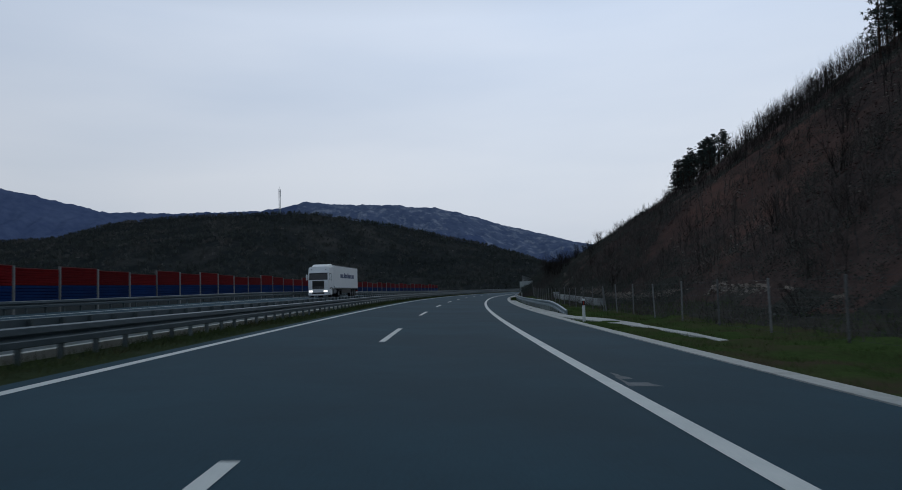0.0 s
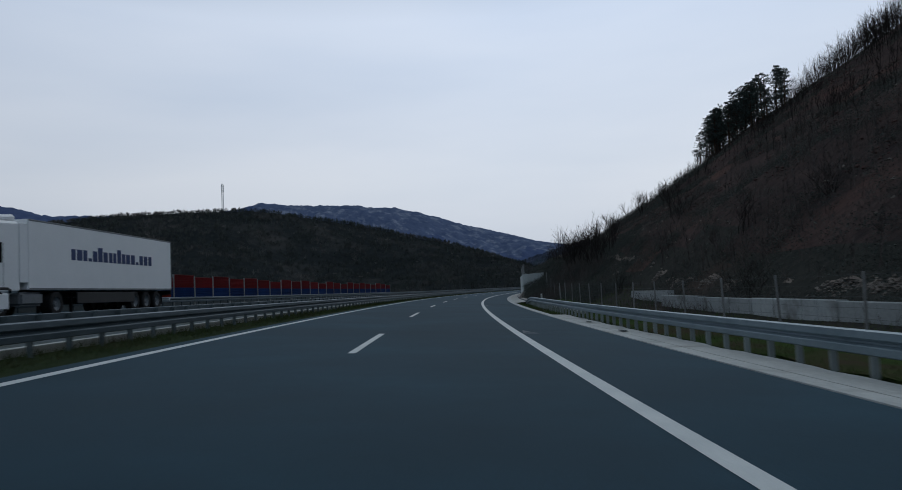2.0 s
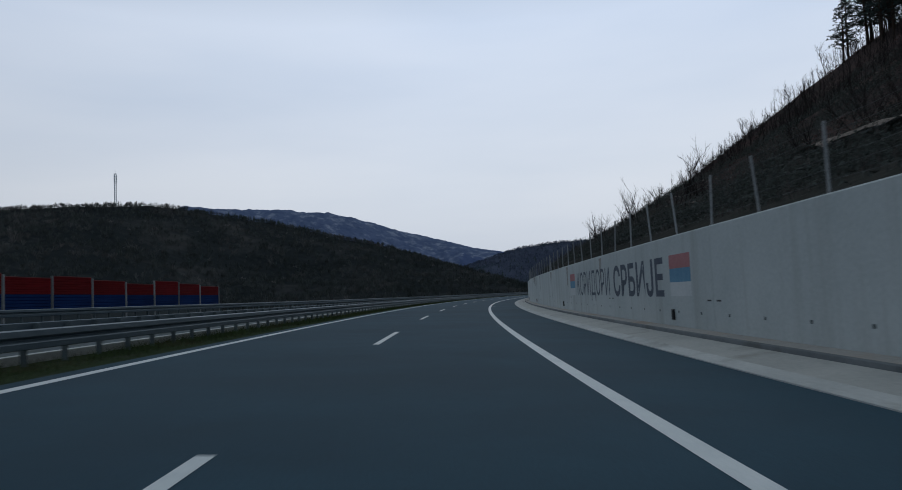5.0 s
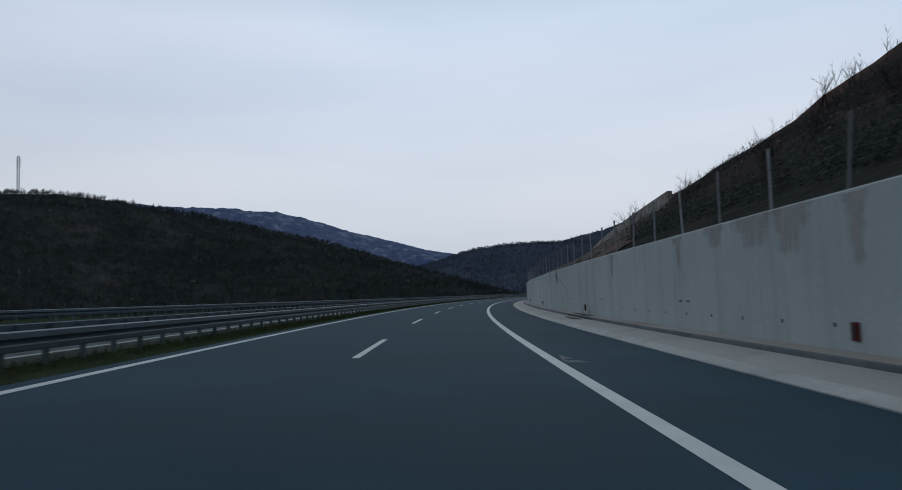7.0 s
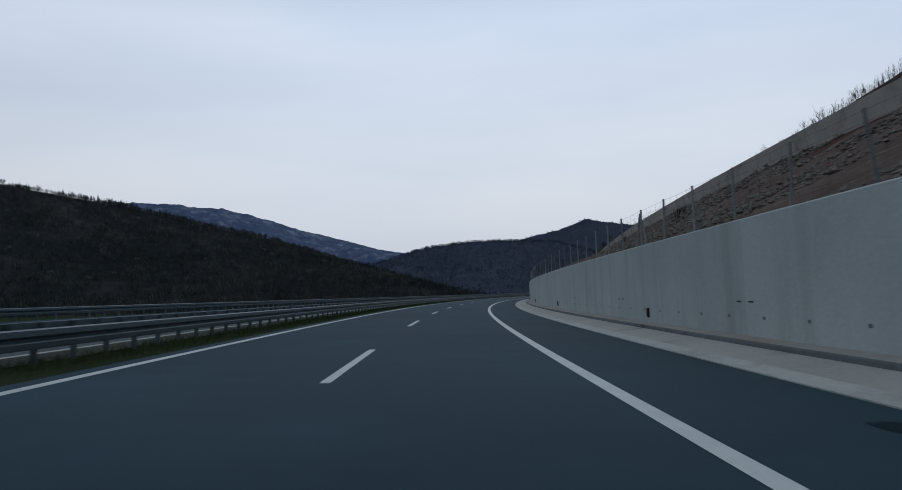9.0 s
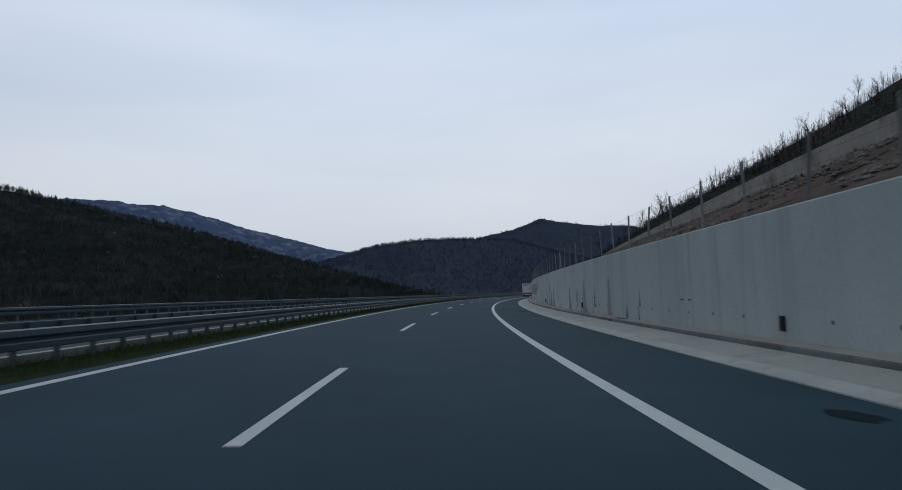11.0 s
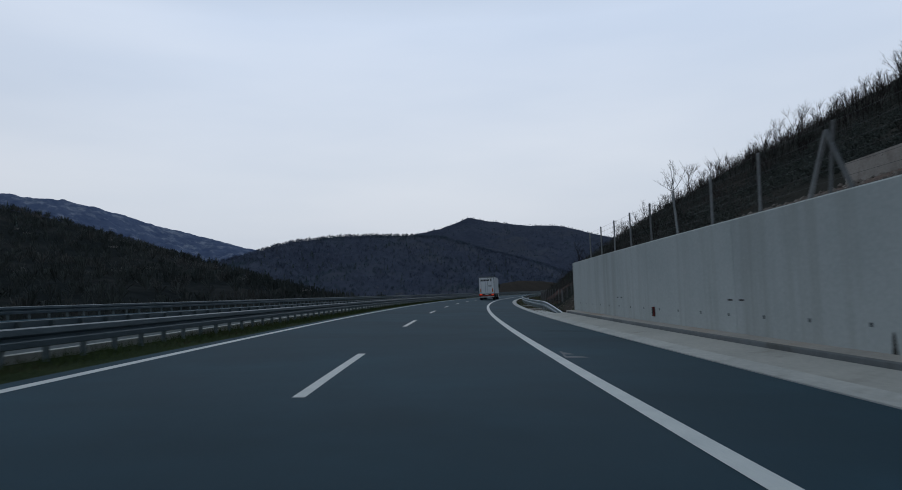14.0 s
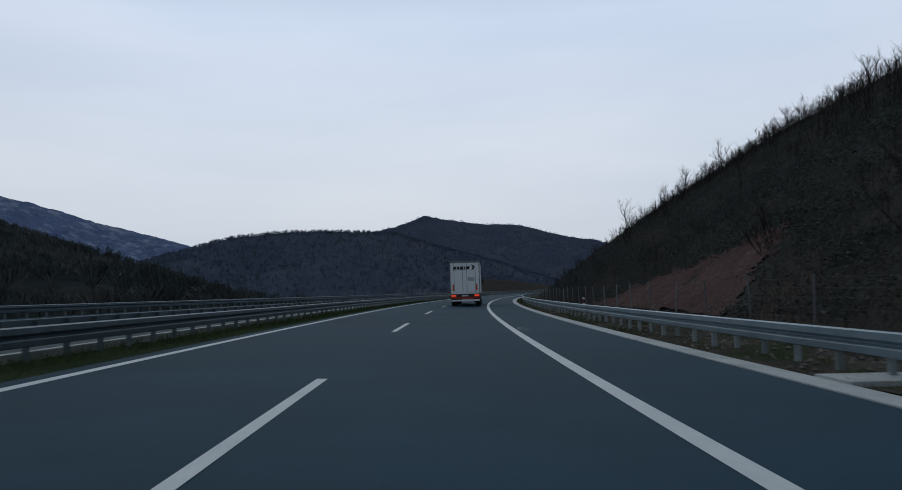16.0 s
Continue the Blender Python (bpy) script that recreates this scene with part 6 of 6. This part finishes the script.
sheet("scree_slope", 232, 441, 7.1, 17.42, SCREE, "stony brown scree slope above the retaining wall", keep=lambda s, u: s > 234 + 2.5 * (u - 7.5) + 3 * fbm(s / 4, u / 4, 9))
sheet("red_cut_slope", 484, 524, 9.6, 15.4, RED_SOIL, "raw reddish soil of a cut slope", lift=0.1, ds=0.5, du=0.35, keep=lambda s, u: 9.4 < u < 14.9 - (s - 489) * 0.2 + 0.5 * fbm(s / 2, u / 2, 3) and s > 487.5 + 1.0 * (u - 9.5) + 1.5 * fbm(s / 2, u / 2, 5))
sheet("bare_ledge", 157, 187, 12.3, 15.6, PALE_EARTH, "pale tan ledge of bare earth above the wall", lift=0.3, ds=0.8, du=0.5)
sheet("bare_ledge", 24, 104, 12.9, 13.5, PALE_EARTH, "thin pale line of bare earth at the foot of the slope", lift=0.05, ds=0.3, du=0.1, keep=lambda s, u: fbm(s / 5, 0.4, 12) > -0.3 and abs(u - 13.2 - 0.15 * fbm(s / 2, 3.1, 4)) < 0.04 + 0.12 * fbm(s / 2, 1.5, 8))
sheet("bare_ledge", 112, 131, 13.8, 14.7, PALE_EARTH, "eroded pale lip of earth on the dark slope", lift=0.15, ds=0.3, du=0.1, keep=lambda s, u: abs(u - 14.25 - 0.3 * fbm(s / 3, 2.2, 4)) < 0.06 + 0.2 * fbm(s, 1.5, 8))
sheet("grass_verge", -20, 33, 5.035, 9.9, TURF, "green grass verge between shoulder and fence", lift=0.03, ds=0.75, du=0.3)
sheet("grass_verge", 32, 127, 6.2, 9.9, TURF, "green grass verge between guardrail and fence", lift=0.03)
sheet("rubble_slope", 444.8, 464, 6.5, 8.6, VERGE_SOIL, "stony rubble slope beside the wall's end", lift=0.15)
sheet("dirt_verge", 450, 640, 5.2, 9.4, VERGE_SOIL, "bare brown dirt verge with rough grass behind the kerb", lift=0.03)


def on_scree(rng):
    s, u = rng.uniform(234, 441), rng.uniform(7.2, 17.3)
    if fbm(s / 7, u / 5, 11) < -0.05 or s < 235 + 2.5 * (u - 7.5):
        return None
    return W(s, u, right_height(s, u) + 0.08)


def on_rubble(rng):
    if rng.random() < 0.25:
        s, u = rng.uniform(445.5, 461), rng.uniform(6.7, 8.5)
    else:
        s = rng.uniform(488, 514)
        u = 9.5 + rng.random() * min(s - 487.5, 5.0 - (s - 489) * 0.2)
    return W(s, u, right_height(s, u) + 0.07)


def on_bare_hill(rng):
    s, u = rng.uniform(30, 250), rng.uniform(13, 60)
    if fbm(s / 20, u / 4, 21) < 0.14:
        return None
    return W(s, u, right_height(s, u))


scatter("clods", 14000, lambda r: (lambda s, u: None if fbm(s / 9, u / 6, 24) < 0.0 else W(s, u, right_height(s, u)))(r.uniform(20, 250), 19 + 40 * r.random()), lambda r, v, f, p: stone(r, v, f, p, 0.12), RED_SOIL, "reddish lumps of soil and rock on the raw hillside", "soil", 15)
scatter("rubble", 1800, lambda r: (lambda s, u: W(s, u, right_height(s, u) + 0.05))(r.uniform(458, 540), 5.4 + 3.6 * r.random()), lambda r, v, f, p: stone(r, v, f, p, 0.06), STONE, "small stones on the dirt verge", "stones", 29)
scatter("rubble", 1500, lambda r: (lambda s, u: W(s, u, right_height(s, u) + 0.13))(r.uniform(445.5, 463), 6.5 + 2.0 * r.random()), lambda r, v, f, p: stone(r, v, f, p, 0.05), STONE, "broken stones on the bank beside the wall's end", "stones", 42)
scatter("evergreen_scrub", 260, lambda r: (lambda s, u: W(s, u, right_height(s, u)))(r.uniform(446, 464), 6.7 + 1.9 * r.random()), lambda r, v, f, p: bush(r, v, f, p, 0.42, 90, 0.9), GREEN_SCRUB, "low dark weeds on the stony bank", "scrub", 43)
scatter("scree", 11000, on_scree, lambda r, v, f, p: stone(r, v, f, p, 0.13), STONE, "loose pale stones on the scree slope", "stones", 11)
scatter("rubble", 1500, on_rubble, lambda r, v, f, p: stone(r, v, f, p, 0.05), STONE, "loose stones on the raw cut slope", "stones", 12)
scatter("stones", 2600, on_bare_hill, lambda r, v, f, p: stone(r, v, f, p, 0.13), STONE, "scattered pale stones on the brown hillside", "stones", 13)
scatter("rubble", 2600, lambda r: (lambda s, u: None if fbm(s / 5, 0.4, 12) < -0.2 else W(s, u, right_height(s, u) + 0.06))(r.uniform(30, 104), r.gauss(13.0, 0.16)), lambda r, v, f, p: stone(r, v, f, p, 0.075), STONE, "row of pale rubble at the foot of the slope", "stones", 14)


def blade(rng, verts, faces, spot, height):
    h = height * rng.uniform(0.5, 1.4)
    d = Vector((rng.gauss(0, 0.4), rng.gauss(0, 0.4), 1)).normalized() * h
    w = Vector((rng.gauss(0, 1), rng.gauss(0, 1), 0)).normalized() * rng.uniform(0.005, 0.011)
    b = len(verts)
    verts.extend((spot - w, spot + w, spot + d))
    faces.append((b, b + 1, b + 2))


def in_median(rng):
    s = rng.uniform(-5, 560)
    u = -6.1 - 1.6 * rng.random()
    if fbm(s / 4, u / 1.0, 31) < -0.25 and rng.random() < 0.8:
        return None
    return W(s, u, -0.05)


def in_verge(rng):
    s = rng.uniform(-5, 128)
    u = 5.2 + 7.5 * rng.random() ** 1.3
    if 13 < s < 94 and gutter_edges(s)[0] - 0.03 < u < gutter_edges(s)[1] + 0.02:
        return None
    return W(s, u, right_height(s, u) - 0.02)


scatter("median_grass", 110000, in_median, lambda r, v, f, p: blade(r, v, f, p, 0.16), MEDIAN_GRASS, "rough dark green grass of the median strip", "grass", 21)
scatter("verge_grass", 70000, in_verge, lambda r, v, f, p: blade(r, v, f, p, 0.14), GRASS, "rough green grass of the verge", "grass", 22)
scatter("verge_grass", 26000, lambda r: (lambda s, u: None if fbm(s / 5, u / 2, 51) < 0.0 else W(s, u, right_height(s, u)))(r.uniform(449, 600), 5.2 + 4.0 * r.random()), lambda r, v, f, p: blade(r, v, f, p, 0.14), GRASS, "tufts of green grass on the dirt verge", "grass", 24)
scatter("dry_grass", 12000, lambda r: (lambda s, u: W(s, u, right_height(s, u)))(r.uniform(450, 600), 5.2 + 4.2 * r.random()), lambda r, v, f, p: blade(r, v, f, p, 0.16), DRY_GRASS, "sparse dry brown grass on the dirt verge", "grass", 23)


# ------------------------------------------------------------------ woods on the far hills
def wood_tree(rng, verts, faces, spot, height, blades=9, spread=0.5):
    """A bare crown: a fan of twig masses that all leave one stem."""
    h = height * rng.uniform(0.65, 1.2)
    root = len(verts)
    verts.append(spot + Vector((0, 0, h * 0.1)))
    for k in range(blades):
        a, f = rng.uniform(0, 2 * math.pi), math.sqrt(rng.random())
        p = spot + Vector((math.cos(a) * f * spread * h, math.sin(a) * f * spread * h, h * (1 - 0.5 * f * f) * rng.uniform(0.8, 1.0)))
        d = Vector((rng.gauss(0, 1), rng.gauss(0, 1), rng.gauss(0, 0.6))).normalized() * h * rng.uniform(0.018, 0.05)
        verts.extend((p - d, p + d))
        faces.append((root, len(verts) - 2, len(verts) - 1))


def conifer(rng, verts, faces, spot, height):
    """A narrow dark cone of drooping boughs."""
    h = height * rng.uniform(0.7, 1.2)
    for k in range(26):
        f = rng.uniform(0.08, 0.92)
        r = h * 0.2 * (1.05 - f) * rng.uniform(0.7, 1.25)
        a = rng.uniform(0, 2 * math.pi)
        b = len(verts)
        verts.append(spot + Vector((0, 0, h * min(1, f + 0.2))))
        for e in (-0.45, 0.45):
            verts.append(spot + Vector((math.cos(a + e) * r, math.sin(a + e) * r, h * f)))
        faces.append((b, b + 1, b + 2))


def on_hill(data, low, high):
    verts, k = data
    cols = len(verts) // k - 1

    def pick(rng):
        i, j = rng.randrange(cols), rng.randrange(low, high)
        a, b, c, d = (Vector(verts[q]) for q in (i * k + j, i * k + k + j, i * k + j + 1, i * k + k + j + 1))
        x, y = rng.random(), rng.random()
        return a.lerp(b, x).lerp(c.lerp(d, x), y)
    return pick


def on_crest_of(data, crest, from_deg, to_deg):
    """Along a hill's crest between two bearings seen from the start of the road."""
    verts, k = data
    tops = [Vector(verts[i * k + crest]) for i in range(len(verts) // k)]
    tops = [p for p in tops if from_deg < math.degrees(math.atan2(p.x, p.y)) < to_deg]

    def pick(rng):
        i = rng.randrange(len(tops) - 1)
        return tops[i].lerp(tops[i + 1], rng.random()) + Vector((0, rng.uniform(-6, 2), -0.4))
    return pick


def foot_on_hill(data, x, y):
    verts, k = data
    return min((v for v in verts), key=lambda v: (v[0] - x) ** 2 + (v[1] - y) ** 2)[2]


scatter("leafless_woods", 17000, on_hill(left_hill, 2, 26), lambda r, v, f, p: wood_tree(r, v, f, p, 4.6, 16), WOODS, "leafless brown woods covering the hill", "woods", 31)
scatter("leafless_woods", 1500, on_hill(left_hill, 25, 27), lambda r, v, f, p: wood_tree(r, v, f, p, 4.6, 22), WOODS, "leafless trees along the hill's crest", "woods", 32)
scatter("pine_woods", 50, on_hill(left_hill, 15, 27), lambda r, v, f, p: conifer(r, v, f, p, 5.5), NEEDLES, "scattered dark conifers in the woods", "woods", 33)
scatter("pine_woods", 110, on_crest_of(left_hill, 26, -6.5, 0.5), lambda r, v, f, p: conifer(r, v, f, p, 5.0), NEEDLES, "dark conifers along the hill's crest", "woods", 41)
scatter("blossoming_trees", 110, on_hill(left_hill, 8, 25), lambda r, v, f, p: bush(r, v, f, p + Vector((0, 0, 2.6)), r.uniform(1.5, 2.6), 110, 0.9), BLOSSOM, "single pale blossoming trees in the dark woods", "woods", 34)
scatter("forest", 10000, on_hill(far_a, 3, 27), lambda r, v, f, p: wood_tree(r, v, f, p, 4.6, 14), HAZY_WOODS, "leafless forest on the rounded hill", "woods", 35)
scatter("forest", 9000, on_hill(far_b, 6, 27), lambda r, v, f, p: wood_tree(r, v, f, p, 5.5, 14), HAZY_WOODS, "leafless forest on the pointed hill", "woods", 36)
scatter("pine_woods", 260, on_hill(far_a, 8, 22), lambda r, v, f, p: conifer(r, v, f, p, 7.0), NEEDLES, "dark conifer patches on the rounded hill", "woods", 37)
scatter("forest", 2600, on_hill(far_a, 25, 27), lambda r, v, f, p: wood_tree(r, v, f, p, 4.0, 16), HAZY_WOODS, "leafless trees along the rounded hill's crest", "woods", 39)
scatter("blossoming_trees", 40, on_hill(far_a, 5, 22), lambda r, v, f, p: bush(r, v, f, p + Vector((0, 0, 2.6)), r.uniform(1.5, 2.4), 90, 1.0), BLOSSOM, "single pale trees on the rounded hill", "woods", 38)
scatter("blossoming_trees", 3, lambda r: Vector(seen_from(16, [(-7.45, 0.0, 392)])[0]) + Vector((r.uniform(-2, 2), r.uniform(-2, 2), -1.5)), lambda r, v, f, p: bush(r, v, f, p + Vector((0, 0, 2.5)), 1.8, 140, 0.9), BLOSSOM, "pale blossoming tree beyond the guardrails", "tree", 40)
# single tall pines on the hill's low end
rng = random.Random(12)
for k, (s, u, top) in enumerate([(786, -299, 33)] + [(778 + 11 * i, -250 - 13 * i + rng.uniform(-5, 5), 24 + rng.uniform(-3, 2)) for i in range(9)]):
    p = W(s, u)
    foot = foot_on_hill(left_hill, p.x, p.y) - 0.5
    size = min(1.7, max(0.8, (top + 0.035 * -u - foot) / 9.0))
    t = thing("pine_tree", None, "tall dark pine standing out of the leafless woods", "tree", "pines beyond the motorway", at=pose(p.x, p.y, foot, 0, 0, rng.uniform(0, 360)) @ Matrix.Diagonal((size, size, size, 1)))
    trunk, crown = PINES[k % len(PINES)]
    child("trunk", trunk, t)
    child("crown", crown, t)
